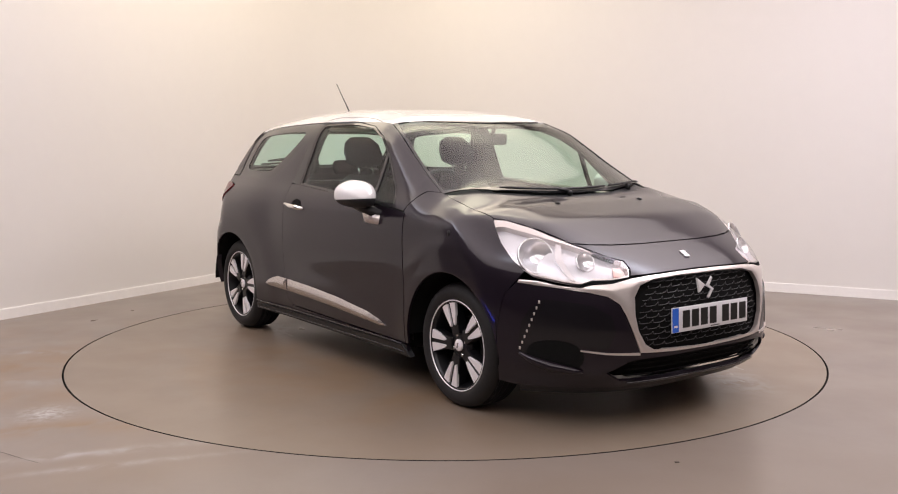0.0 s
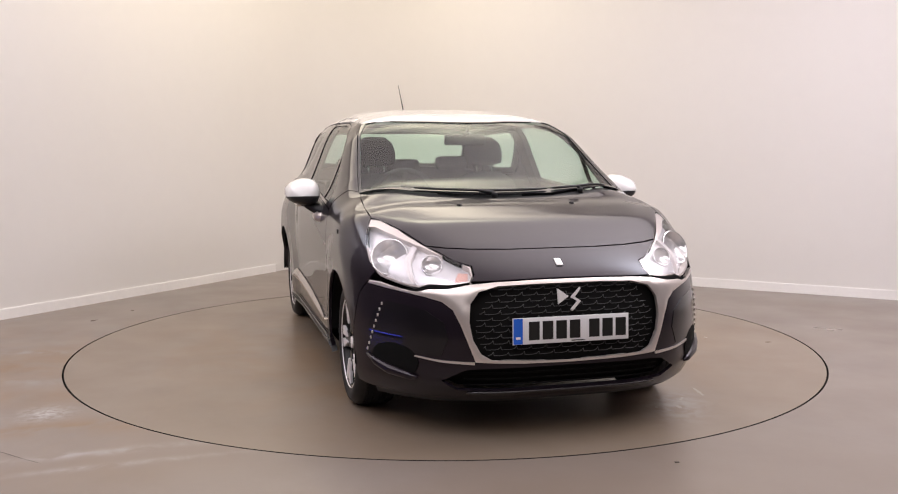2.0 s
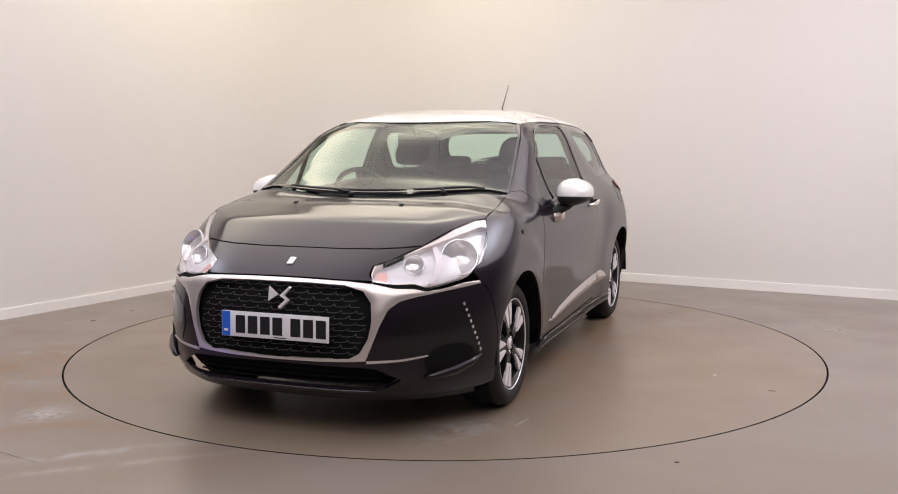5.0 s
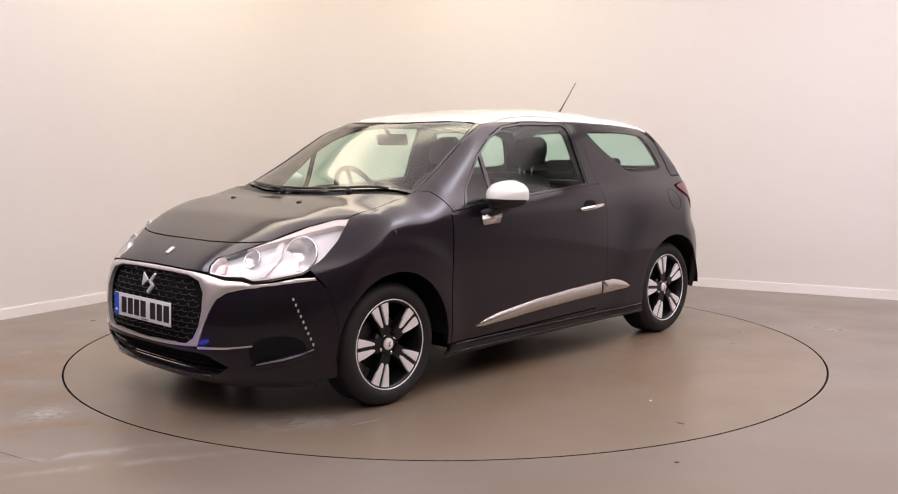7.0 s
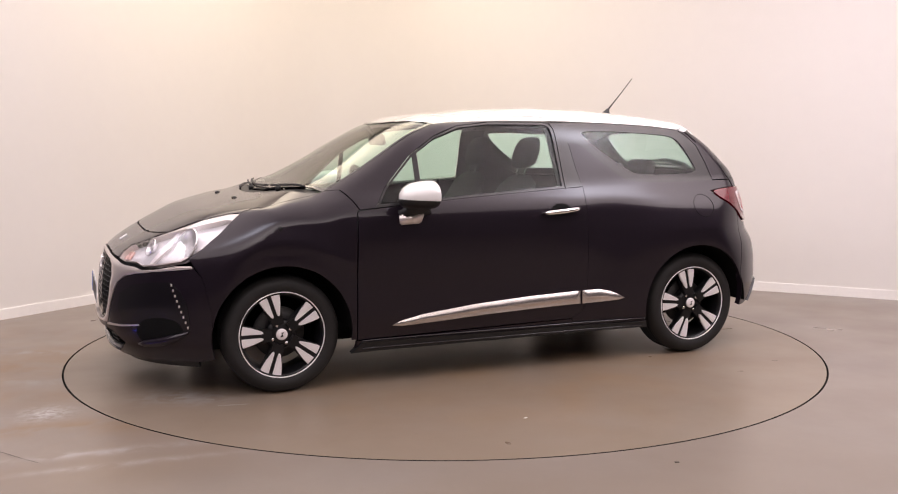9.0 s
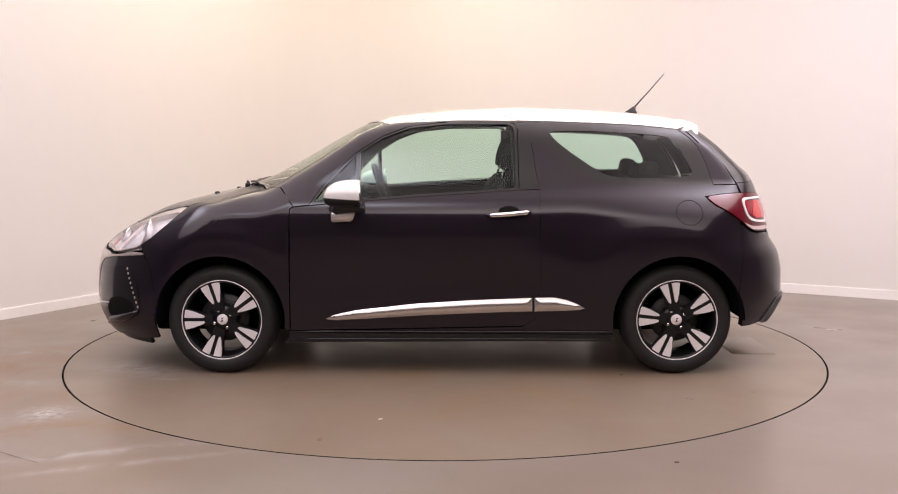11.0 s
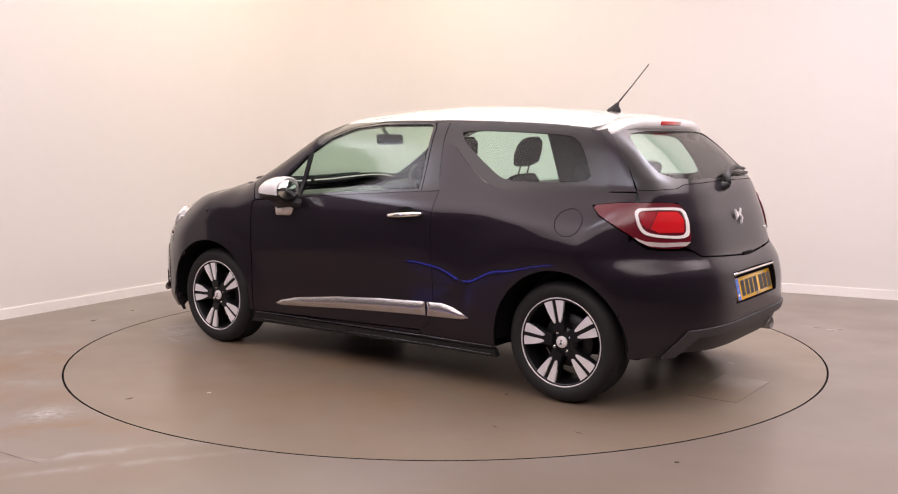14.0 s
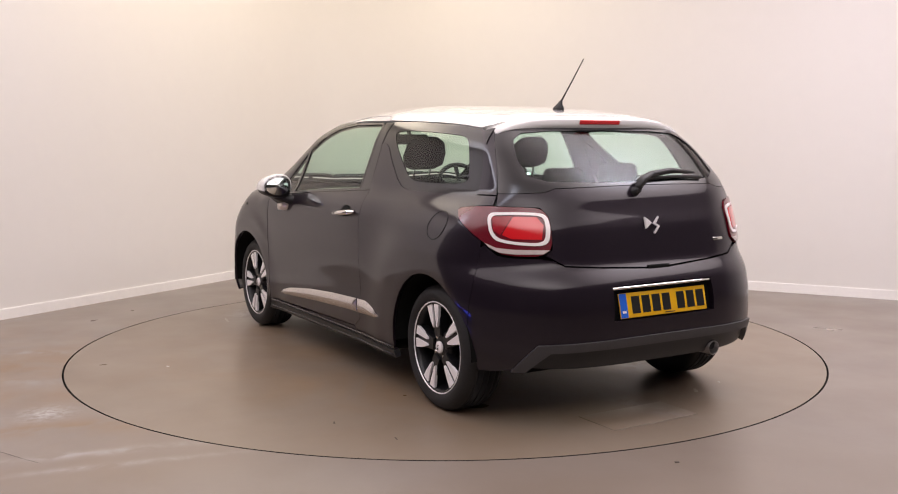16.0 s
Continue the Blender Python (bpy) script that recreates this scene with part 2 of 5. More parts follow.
def shrink(poly, gap):
    """Draws an outline in by the width of a panel gap."""
    area = 0.5 * np.sum(poly[:, 0] * np.roll(poly[:, 1], -1) - np.roll(poly[:, 0], -1) * poly[:, 1])
    t = np.roll(poly, -1, 0) - np.roll(poly, 1, 0)
    t /= np.maximum(np.linalg.norm(t, axis=1), 1e-9)[:, None]
    return poly + np.stack([-t[:, 1], t[:, 0]], 1) * gap * np.sign(area)


def patch_mesh(name, kind, outline, holes=(), h=0.03, off=0.0, rim=0.014, gap=0.002, sym=False, mirror=False, bulge=0.0, round_w=0.03):
    """A panel of the car's skin: an outline on it, meshed within and bent onto the body, with turned-in edges."""
    outline = np.array(outline, float)
    if sym:
        back = outline[::-1] * (1, -1, 1)
        outline = np.concatenate([outline, back[np.abs(back[:, 1]) > 1e-4]])
    loops = [shrink(dense(to_uv(kind, outline), h), gap)]
    for ho in holes:
        ho = np.array(ho, float)
        loops.append(shrink(dense(to_uv(kind, ho), h), -gap))
    lo, hi = loops[0].min(0), loops[0].max(0)
    gx, gy = np.meshgrid(np.arange(lo[0] + h / 2, hi[0], h), np.arange(lo[1] + h / 2, hi[1], h * 0.9))
    gx[::2] += h / 2
    grid = np.stack([gx.ravel(), gy.ravel()], 1)
    keep = within(loops[0], grid)
    for ho in loops[1:]:
        keep &= ~within(ho, grid)
    edge = np.concatenate(loops)
    grid = grid[keep]
    if len(grid):
        near = np.array([np.min(np.sum((edge - g) ** 2, 1)) for g in grid])
        grid = grid[near > (0.45 * h) ** 2]
    verts = np.concatenate([edge, grid])
    edges, k = [], 0
    for lp in loops:
        edges += [(k + i, k + (i + 1) % len(lp)) for i in range(len(lp))]
        k += len(lp)
    from_cdt = delaunay([Vector(v) for v in verts], edges, [], 0, 1e-6)
    uv = np.array([tuple(v) for v in from_cdt[0]])
    tri = np.array([tuple(f) for f in from_cdt[2]])
    mid = uv[tri].mean(1)
    keep = within(loops[0], mid)
    for ho in loops[1:]:
        keep &= ~within(ho, mid)
    tri = tri[keep]
    P, _ = from_uv(kind, uv)
    N = normals_at(P)
    P = P + N * off
    if bulge:
        # a trim with a curved section: highest along its middle
        ring = np.concatenate([dense(lp, 0.006) for lp in loops])
        d = np.array([np.sqrt(np.min(np.sum((ring - g) ** 2, 1))) for g in uv])
        P = P + N * (bulge * (1 - (1 - np.clip(d / round_w, 0, 1)) ** 2))[:, None]
    # all faces look outwards
    fn = np.cross(P[tri[:, 1]] - P[tri[:, 0]], P[tri[:, 2]] - P[tri[:, 0]])
    flip = np.sum(fn * N[tri[:, 0]], 1) < 0
    tri[flip] = tri[flip][:, ::-1]
    if bulge:
        fn[flip] *= -1
        N = np.zeros_like(P)
        for k in range(3):
            np.add.at(N, tri[:, k], fn)
        N /= np.maximum(np.linalg.norm(N, axis=1), 1e-12)[:, None]
    V, NN, F = [tuple(v) for v in P], [tuple(v) for v in N], [tuple(int(i) for i in f) for f in tri]
    if rim > 0:
        count = {}
        for f in F:
            for i in range(3):
                a, b = f[i], f[(i + 1) % 3]
                count[(a, b)] = count.get((a, b), 0) + 1
        for a, b in [e for e in count if (e[1], e[0]) not in count]:
            pa, pb, na, nb = P[a], P[b], N[a], N[b]
            side = np.cross(pb - pa, na)
            side /= max(np.linalg.norm(side), 1e-9)
            base = len(V)
            V += [tuple(pa), tuple(pb), tuple(pb - nb * rim), tuple(pa - na * rim)]
            NN += [tuple(side)] * 4
            F.append((base + 1, base, base + 3, base + 2))
    if mirror:
        V = [(x, -y, z) for x, y, z in V]
        NN = [(x, -y, z) for x, y, z in NN]
        F = [f[::-1] for f in F]
    me = bpy.data.meshes.new(name)
    me.from_pydata(V, [], F)
    for f in me.polygons:
        f.use_smooth = True
    me.normals_split_custom_set_from_vertices(NN)
    return me


def panel(name, mat, parent, kind, outline, label="", **kw):
    return link(name, patch_mesh(name, kind, outline, **kw), mat, parent, label)


def both(name, mat, parent, kind, outline, label="", **kw):
    """The same panel on the car's left and right."""
    return [panel(name, mat, parent, kind, outline, label, mirror=m, **kw) for m in (False, True)]



# ---- the room ----
CORNER = Vector((-1.156, 4.13, 0))
ALONG_L, ALONG_R = Vector((-0.519, -0.855, 0)), Vector((0.881, -0.473, 0))
LONG_L, LONG_R, HIGH = 13.5, 10.5, 3.3
TABLE_R = 2.232

WALLPAINT = material("off-white wall paint", (0.735, 0.71, 0.685), 0.6, 0, 0, 0.3, 0.012, 9, 0.04)
# for walls out of view, dark so that the car's sides reflect little
DARKWALL = material("dark grey of unseen walls", (0.10, 0.092, 0.092), 0.7, 0, 0, 0.3, 0.05, 8, 0.04)
CEILPAINT = material("white ceiling paint", (0.72, 0.70, 0.68), 0.8, 0, 0, 0.2, 0.02, 12, 0.05)
SKIRT = material("white skirting paint", (0.87, 0.85, 0.83), 0.35, 0, 0.2, 0.4, 0.03, 40)
LAMPFRAME = material("white lamp frame", (0.8, 0.8, 0.8), 0.4)


def floor_material(name, seed, stain, spot=None, reach=(2.4, 0.6), rusty=0.5, smears=(), tone=((0.222, 0.192, 0.171), (0.190, 0.158, 0.136))):
    """Worn grey-brown sealed concrete with rusty stains and paler scuffs."""
    m = bpy.data.materials.new(name)
    m.use_nodes = True
    n, l = m.node_tree.nodes, m.node_tree.links
    b = n["Principled BSDF"]
    co, mp = n.new("ShaderNodeTexCoord"), n.new("ShaderNodeMapping")
    mp.inputs["Location"].default_value = (seed, seed * 0.7, 0)
    l.new(co.outputs["Object"], mp.inputs["Vector"])

    def noise_at(scale, detail, lo, hi, distort=0.0):
        t, r = n.new("ShaderNodeTexNoise"), n.new("ShaderNodeMapRange")
        t.inputs["Scale"].default_value, t.inputs["Detail"].default_value, t.inputs["Distortion"].default_value = scale, detail, distort
        r.inputs["From Min"].default_value, r.inputs["From Max"].default_value = lo, hi
        l.new(mp.outputs["Vector"], t.inputs["Vector"])
        l.new(t.outputs["Fac"], r.inputs["Value"])
        return r.outputs["Result"]

    def blend(fac, a, color, amount):
        k = n.new("ShaderNodeMath")
        k.operation = "MULTIPLY"
        k.inputs[1].default_value = amount
        l.new(fac, k.inputs[0])
        x = n.new("ShaderNodeMix")
        x.data_type = "RGBA"
        l.new(k.outputs[0], x.inputs["Factor"])
        if isinstance(a, tuple):
            x.inputs["A"].default_value = (*a, 1)
        else:
            l.new(a, x.inputs["A"])
        x.inputs["B"].default_value = (*color, 1)
        return x.outputs["Result"]

    c = blend(noise_at(0.9, 2, 0.1, 0.9), tone[0], tone[1], 1.0)
    c = blend(noise_at(0.8, 3, 0.34, 0.95, 0.5), c, (0.165, 0.105, 0.052), stain)
    if spot:
        # a rusty area round one place
        far, fade = n.new("ShaderNodeVectorMath"), n.new("ShaderNodeMapRange")
        far.operation = "DISTANCE"
        far.inputs[1].default_value = spot
        l.new(co.outputs["Object"], far.inputs[0])
        l.new(far.outputs["Value"], fade.inputs["Value"])
        fade.inputs["From Min"].default_value, fade.inputs["From Max"].default_value = reach
        rust = n.new("ShaderNodeMath")
        rust.operation = "MULTIPLY"
        l.new(fade.outputs["Result"], rust.inputs[0])
        l.new(noise_at(1.7, 5, 0.36, 0.68, 1.2), rust.inputs[1])
        c = blend(rust.outputs[0], c, (0.23, 0.130, 0.048), rusty)
    for x, y, sx, sy, spin, color, amount, scale in smears:
        # a soft-edged stain, scuff or painted glow of its own size, broken up by noise
        at, sq, half, ex, mul = [n.new("ShaderNode" + k) for k in ("Mapping", "VectorMath", "Math", "Math", "Math")]
        at.vector_type = "TEXTURE"
        at.inputs["Location"].default_value, at.inputs["Rotation"].default_value, at.inputs["Scale"].default_value = (x, y, 0), (0, 0, radians(spin)), (sx, sy, 1)
        sq.operation, half.operation, ex.operation, mul.operation = "DOT_PRODUCT", "MULTIPLY", "EXPONENT", "MULTIPLY"
        half.inputs[1].default_value = -0.5
        l.new(co.outputs["Object"], at.inputs["Vector"])
        l.new(at.outputs["Vector"], sq.inputs[0])
        l.new(at.outputs["Vector"], sq.inputs[1])
        l.new(sq.outputs["Value"], half.inputs[0])
        l.new(half.outputs[0], ex.inputs[0])
        l.new(ex.outputs[0], mul.inputs[0])
        l.new(noise_at(scale, 5, 0.38, 0.62, 0.6), mul.inputs[1])
        c = blend(mul.outputs[0], c, color, amount)
    c = blend(noise_at(30, 3, 0.15, 0.85), c, (0.16, 0.133, 0.112), 0.2)
    l.new(c, b.inputs["Base Color"])
    rr = n.new("ShaderNodeMapRange")
    rr.inputs["To Min"].default_value, rr.inputs["To Max"].default_value = 0.24, 0.42
    l.new(noise_at(2.2, 3, 0.15, 0.85), rr.inputs["Value"])
    l.new(rr.outputs["Result"], b.inputs["Roughness"])
    bp = n.new("ShaderNodeBump")
    bp.inputs["Strength"].default_value, bp.inputs["Distance"].default_value = 0.05, 0.002
    l.new(noise_at(14, 5, 0, 1), bp.inputs["Height"])
    l.new(bp.outputs["Normal"], b.inputs["Normal"])
    return m


PALE, CHALK, RUST, BLUEGLOW = (0.32, 0.30, 0.29), (0.42, 0.41, 0.40), (0.20, 0.112, 0.042), (0.27, 0.255, 0.255)
FLOORMAT = floor_material("worn sealed concrete", 3.1, 0.45, (-2.6, -0.9, 0), (2.4, 0.6), 0.45, (
    (-1.72, -1.78, 0.30, 0.075, 12, RUST, 0.9, 5), (-2.45, -0.60, 0.30, 0.16, 5, RUST, 0.8, 4), (-2.15, -1.25, 0.25, 0.12, 0, RUST, 0.5, 4),
    # bluish glow of the low light bar, put into the floor's colour
    (-2.50, -0.24, 0.16, 0.04, 0, BLUEGLOW, 1.0, 7), (-2.20, -0.95, 0.20, 0.05, 0, BLUEGLOW, 0.7, 6),
    (-1.873, -1.553, 0.070, 0.075, 0, CHALK, 1.0, 24), (-1.46, -2.13, 0.36, 0.030, 19, PALE, 0.9, 7), (-1.30, -2.27, 0.34, 0.022, 19, PALE, 0.7, 8)))
DISCMAT = floor_material("worn turntable concrete", 8.4, 0.4, (0, 0, 0), (2.15, 1.2), 0.5, (
    # the first smear paints in white glints on wet marks
    (1.68, 0.68, 0.16, 0.10, -30, PALE, 0.9, 12), (-1.02, -0.62, 0.18, 0.06, -20, PALE, 0.8, 12), (-1.72, -0.08, 0.16, 0.06, 10, PALE, 0.6, 12)),
    ((0.226, 0.184, 0.147), (0.198, 0.156, 0.116)))


def slab(name, a, b, thick, z0, z1, mat, label, away):
    """An upright wall from a to b with its thickness on the side away."""
    d = Vector(away).normalized() * thick
    bm = bmesh.new()
    low = [bm.verts.new((*p.xy, z0)) for p in (a, b, b + d, a + d)]
    top = [bm.verts.new((*p.xy, z1)) for p in (a, b, b + d, a + d)]
    for i in range(4):
        bm.faces.new((low[i], low[(i + 1) % 4], top[(i + 1) % 4], top[i]))
    bm.faces.new(low)
    bm.faces.new(top)
    bmesh.ops.recalc_face_normals(bm, faces=bm.faces[:])
    return tagged(part(name, bm, mat, None, label, smooth=False), kind="structure")


def room():
    a, b = CORNER + ALONG_L * LONG_L, CORNER + ALONG_R * LONG_R
    c = a + ALONG_R * LONG_R
    out_l, out_r = Vector((-0.855, 0.519, 0)), Vector((0.473, 0.881, 0))
    # the two seen walls meet in a rounded corner
    cove = 0.95
    pa, pb = CORNER + ALONG_L * cove, CORNER + ALONG_R * cove
    # beyond mid the wall is unseen and darkened to keep door reflections dark
    mid = CORNER + ALONG_L * 5.0
    slab("wall_west", mid, pa, 0.2, 0, HIGH, WALLPAINT, "plain off-white painted studio wall", out_l)
    slab("wall_southwest", a, mid, 0.2, 0, HIGH, DARKWALL, "unseen wall beside the camera, darkened for the car's reflections", out_l)
    slab("wall_north", pb, b, 0.2, 0, HIGH, WALLPAINT, "plain off-white painted studio wall", out_r)
    bm = bmesh.new()
    cols = []
    for k in range(73):
        t = k / 72
        p = pa * (1 - t) ** 2 + CORNER * 2 * t * (1 - t) + pb * t * t
        o = (out_l * (1 - t) + out_r * t).normalized() * 0.2
        cols.append([bm.verts.new((q.x, q.y, z)) for q, z in ((p, 0), (p, HIGH), (p + o, HIGH), (p + o, 0))])
    for c0, c1 in zip(cols, cols[1:]):
        for k in range(4):
            bm.faces.new((c0[k], c1[k], c1[(k + 1) % 4], c0[(k + 1) % 4]))
    bm.faces.new(cols[0])
    bm.faces.new(cols[-1])
    bmesh.ops.recalc_face_normals(bm, faces=bm.faces[:])
    tagged(part("wall_corner", bm, WALLPAINT, None, "rounded off-white corner between two walls", smooth=False), kind="structure")
    slab("wall_south", a, c, 0.2, 0, HIGH, DARKWALL, "unseen wall behind the camera, darkened for the car's reflections", -out_r)
    slab("wall_east", b, c, 0.2, 0, HIGH, DARKWALL, "unseen wall beside the camera, darkened for the car's reflections", -out_l)
    for name, p, q, inward in (("baseboard_west", mid, pa, -out_l), ("baseboard_north", pb, b, -out_r)):
        s = slab(name, p, q, 0.014, 0.0, 0.078, SKIRT, "low white painted skirting board", inward)
        bm = bmesh.new()
        bm.from_mesh(s.data)
        bmesh.ops.bevel(bm, geom=[e for e in bm.edges if all(v.co.z > 0.05 for v in e.verts)], offset=0.005, segments=2, affect="EDGES")
        bm.to_mesh(s.data)
        bm.free()
    # ceiling
    bm = bmesh.new()
    ring = [bm.verts.new((*p.xy, HIGH)) for p in (a, CORNER, b, c)]
    up = [bm.verts.new((*p.xy, HIGH + 0.2)) for p in (a, CORNER, b, c)]
    bm.faces.new(ring)
    bm.faces.new(up)
    for i in range(4):
        bm.faces.new((ring[i], ring[(i + 1) % 4], up[(i + 1) % 4], up[i]))
    bmesh.ops.recalc_face_normals(bm, faces=bm.faces[:])
    tagged(part("ceiling", bm, CEILPAINT, None, "plain white ceiling", smooth=False), kind="structure")
    # floor with a round opening for the turntable
    bm = bmesh.new()
    n, gap = 256, 0.007
    inner = [bm.verts.new(((TABLE_R + gap) * math.cos(2 * math.pi * i / n), (TABLE_R + gap) * math.sin(2 * math.pi * i / n), 0)) for i in range(n)]
    deep = [bm.verts.new((v.co.x, v.co.y, -0.06)) for v in inner]
    outer = [bm.verts.new((v.co.x * 9, v.co.y * 9, 0)) for v in inner]
    for i in range(n):
        j = (i + 1) % n
        bm.faces.new((inner[i], inner[j], outer[j], outer[i]))
        bm.faces.new((inner[j], inner[i], deep[i], deep[j]))
    bmesh.ops.recalc_face_normals(bm, faces=bm.faces[:])
    # the gap's floor side is coloured near-black as its shade
    for f in bm.faces:
        f.material_index = 1 if abs(f.normal.z) < 0.5 else 0
    fl = tagged(part("floor", bm, FLOORMAT, None, "worn grey-brown sealed concrete floor with rusty stains", smooth=False), kind="structure")
    fl.data.materials.append(VOID)
    # near-black sheet below, shade of the gap put into its colour
    bm = bmesh.new()
    bmesh.ops.create_circle(bm, cap_ends=True, segments=96, radius=TABLE_R + 0.2, matrix=Matrix.Translation((0, 0, -0.05)))
    tagged(part("gap_shade", bm, VOID, None, "near-black sheet painted as shade under the turntable gap", smooth=False), kind="structure")
    return fl


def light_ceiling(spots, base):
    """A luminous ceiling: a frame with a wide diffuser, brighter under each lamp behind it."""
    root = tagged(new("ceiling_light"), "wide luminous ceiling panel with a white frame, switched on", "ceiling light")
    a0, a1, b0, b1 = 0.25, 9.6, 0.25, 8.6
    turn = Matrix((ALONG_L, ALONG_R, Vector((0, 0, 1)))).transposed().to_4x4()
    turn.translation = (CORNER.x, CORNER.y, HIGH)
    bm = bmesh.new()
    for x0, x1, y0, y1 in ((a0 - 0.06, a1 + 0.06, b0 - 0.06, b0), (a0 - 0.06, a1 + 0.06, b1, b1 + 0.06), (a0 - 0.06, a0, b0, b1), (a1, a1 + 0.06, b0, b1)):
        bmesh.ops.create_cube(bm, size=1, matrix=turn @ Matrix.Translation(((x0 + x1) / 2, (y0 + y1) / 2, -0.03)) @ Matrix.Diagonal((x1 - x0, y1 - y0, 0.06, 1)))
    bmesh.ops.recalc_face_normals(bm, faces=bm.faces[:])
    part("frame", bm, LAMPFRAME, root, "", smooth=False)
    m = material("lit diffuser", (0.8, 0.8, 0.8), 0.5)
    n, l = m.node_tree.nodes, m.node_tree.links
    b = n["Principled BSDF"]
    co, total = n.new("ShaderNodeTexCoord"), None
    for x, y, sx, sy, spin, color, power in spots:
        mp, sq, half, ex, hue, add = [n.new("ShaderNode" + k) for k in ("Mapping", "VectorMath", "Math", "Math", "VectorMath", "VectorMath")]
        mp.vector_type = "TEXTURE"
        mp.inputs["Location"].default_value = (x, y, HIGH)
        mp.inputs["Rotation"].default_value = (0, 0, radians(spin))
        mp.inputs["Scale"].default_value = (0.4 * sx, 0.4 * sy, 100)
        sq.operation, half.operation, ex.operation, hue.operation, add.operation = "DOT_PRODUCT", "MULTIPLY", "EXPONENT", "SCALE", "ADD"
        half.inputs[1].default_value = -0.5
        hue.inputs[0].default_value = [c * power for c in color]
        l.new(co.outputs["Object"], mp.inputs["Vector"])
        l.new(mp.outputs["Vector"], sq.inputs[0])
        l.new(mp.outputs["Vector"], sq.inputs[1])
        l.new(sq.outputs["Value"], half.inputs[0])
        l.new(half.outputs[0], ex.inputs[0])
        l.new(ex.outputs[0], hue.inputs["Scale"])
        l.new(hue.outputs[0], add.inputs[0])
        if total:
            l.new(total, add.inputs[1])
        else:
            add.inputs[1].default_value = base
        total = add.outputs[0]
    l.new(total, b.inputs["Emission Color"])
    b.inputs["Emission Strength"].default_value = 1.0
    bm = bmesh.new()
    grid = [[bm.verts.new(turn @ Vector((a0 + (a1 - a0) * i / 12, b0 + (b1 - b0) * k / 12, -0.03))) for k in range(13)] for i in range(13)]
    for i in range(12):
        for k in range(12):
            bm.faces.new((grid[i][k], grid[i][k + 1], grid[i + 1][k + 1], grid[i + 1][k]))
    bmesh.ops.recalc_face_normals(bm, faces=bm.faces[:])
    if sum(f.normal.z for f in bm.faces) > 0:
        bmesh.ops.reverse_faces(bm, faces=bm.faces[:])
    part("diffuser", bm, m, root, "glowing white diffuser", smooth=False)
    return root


def turntable():
    bm = lathe_bm([(0.001, 0), (0.5, 0), (1.2, 0), (TABLE_R - 0.004, 0), (TABLE_R, -0.004), (TABLE_R, -0.045)], 256, "z")
    bm.normal_update()
    # the disc's edge is coloured near-black to paint the gap's shade
    for f in bm.faces:
        f.material_index = 1 if abs(f.normal.z) < 0.9 else 0
    ob = part("turntable", bm, DISCMAT, None, "round grey-brown turntable set flush in the floor", smooth=False)
    ob.data.materials.append(VOID)
    return tagged(ob, category="turntable")


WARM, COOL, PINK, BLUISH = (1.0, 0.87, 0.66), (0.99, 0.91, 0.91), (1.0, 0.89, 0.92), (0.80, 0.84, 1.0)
room()
disc = turntable()
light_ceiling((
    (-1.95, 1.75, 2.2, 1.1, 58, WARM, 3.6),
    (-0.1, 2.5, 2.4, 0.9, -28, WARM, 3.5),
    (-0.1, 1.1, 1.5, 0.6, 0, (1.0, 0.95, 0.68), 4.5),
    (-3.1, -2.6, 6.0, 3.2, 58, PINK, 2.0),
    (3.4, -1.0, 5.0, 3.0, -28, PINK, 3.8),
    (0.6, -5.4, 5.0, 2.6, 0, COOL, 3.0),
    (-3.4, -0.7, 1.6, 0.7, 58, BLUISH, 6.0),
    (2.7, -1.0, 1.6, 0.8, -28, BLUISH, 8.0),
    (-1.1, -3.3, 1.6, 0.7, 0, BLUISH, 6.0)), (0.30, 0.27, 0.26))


def light_strip():
    """A low blue light bar that stands on the floor beside the camera."""
    bar = part("light_bar", box_bm(1.2, 0.06, 0.05, Matrix.Translation((0, 0, 0.025)), 0.01), BLACK, None, "low black floor light bar glowing blue")
    bar.matrix_basis = pose(-2.55, -2.15, 0, 0, 0, -70)
    part("tube", box_bm(1.14, 0.024, 0.022, Matrix.Translation((0, 0, 0.060)), 0.008), material("blue glow", (0.1, 0.1, 0.8), 0.4, emit=(0.06, 0.09, 1.0), power=9), bar, "glowing blue tube")
    tagged(bar, category="light bar")


light_strip()


# ---- the car's skin ----
car = tagged(new("car"), "dark purple three-door hatchback with white roof on the turntable", "car")

DOOR_REAR = [(-0.43, 0.272), (-0.492, 0.31), (-0.525, 0.43), (-0.520, 0.7), (-0.514, 0.92), (-0.519, 1.005)]
BELT = [(-0.405, 1.0), (0.146, 0.966), (0.457, 0.943), (0.716, 0.920)]
DLO_TOP = [(-0.345, 1.364), (-0.013, 1.365), (0.178, 1.345), (0.332, 1.289), (0.486, 1.190), (0.650, 1.022), (0.716, 0.924)]
FIN = [(-0.478, 1.250), (-0.536, 1.246), (-0.575, 1.225), (-0.64, 1.165), (-0.767, 1.070), (-0.83, 1.038), (-0.90, 1.026), (-1.10, 1.021), (-1.459, 1.024)]
HL_OUT = [(1.386, -0.728, 0.884), (1.497, -0.760, 0.808), (1.581, -0.762, 0.739), (1.667, -0.727, 0.683)]
HL_OUT = TP((1.386, 0.724)) + [(x, -y, z) for x, y, z in HL_OUT[1:]]
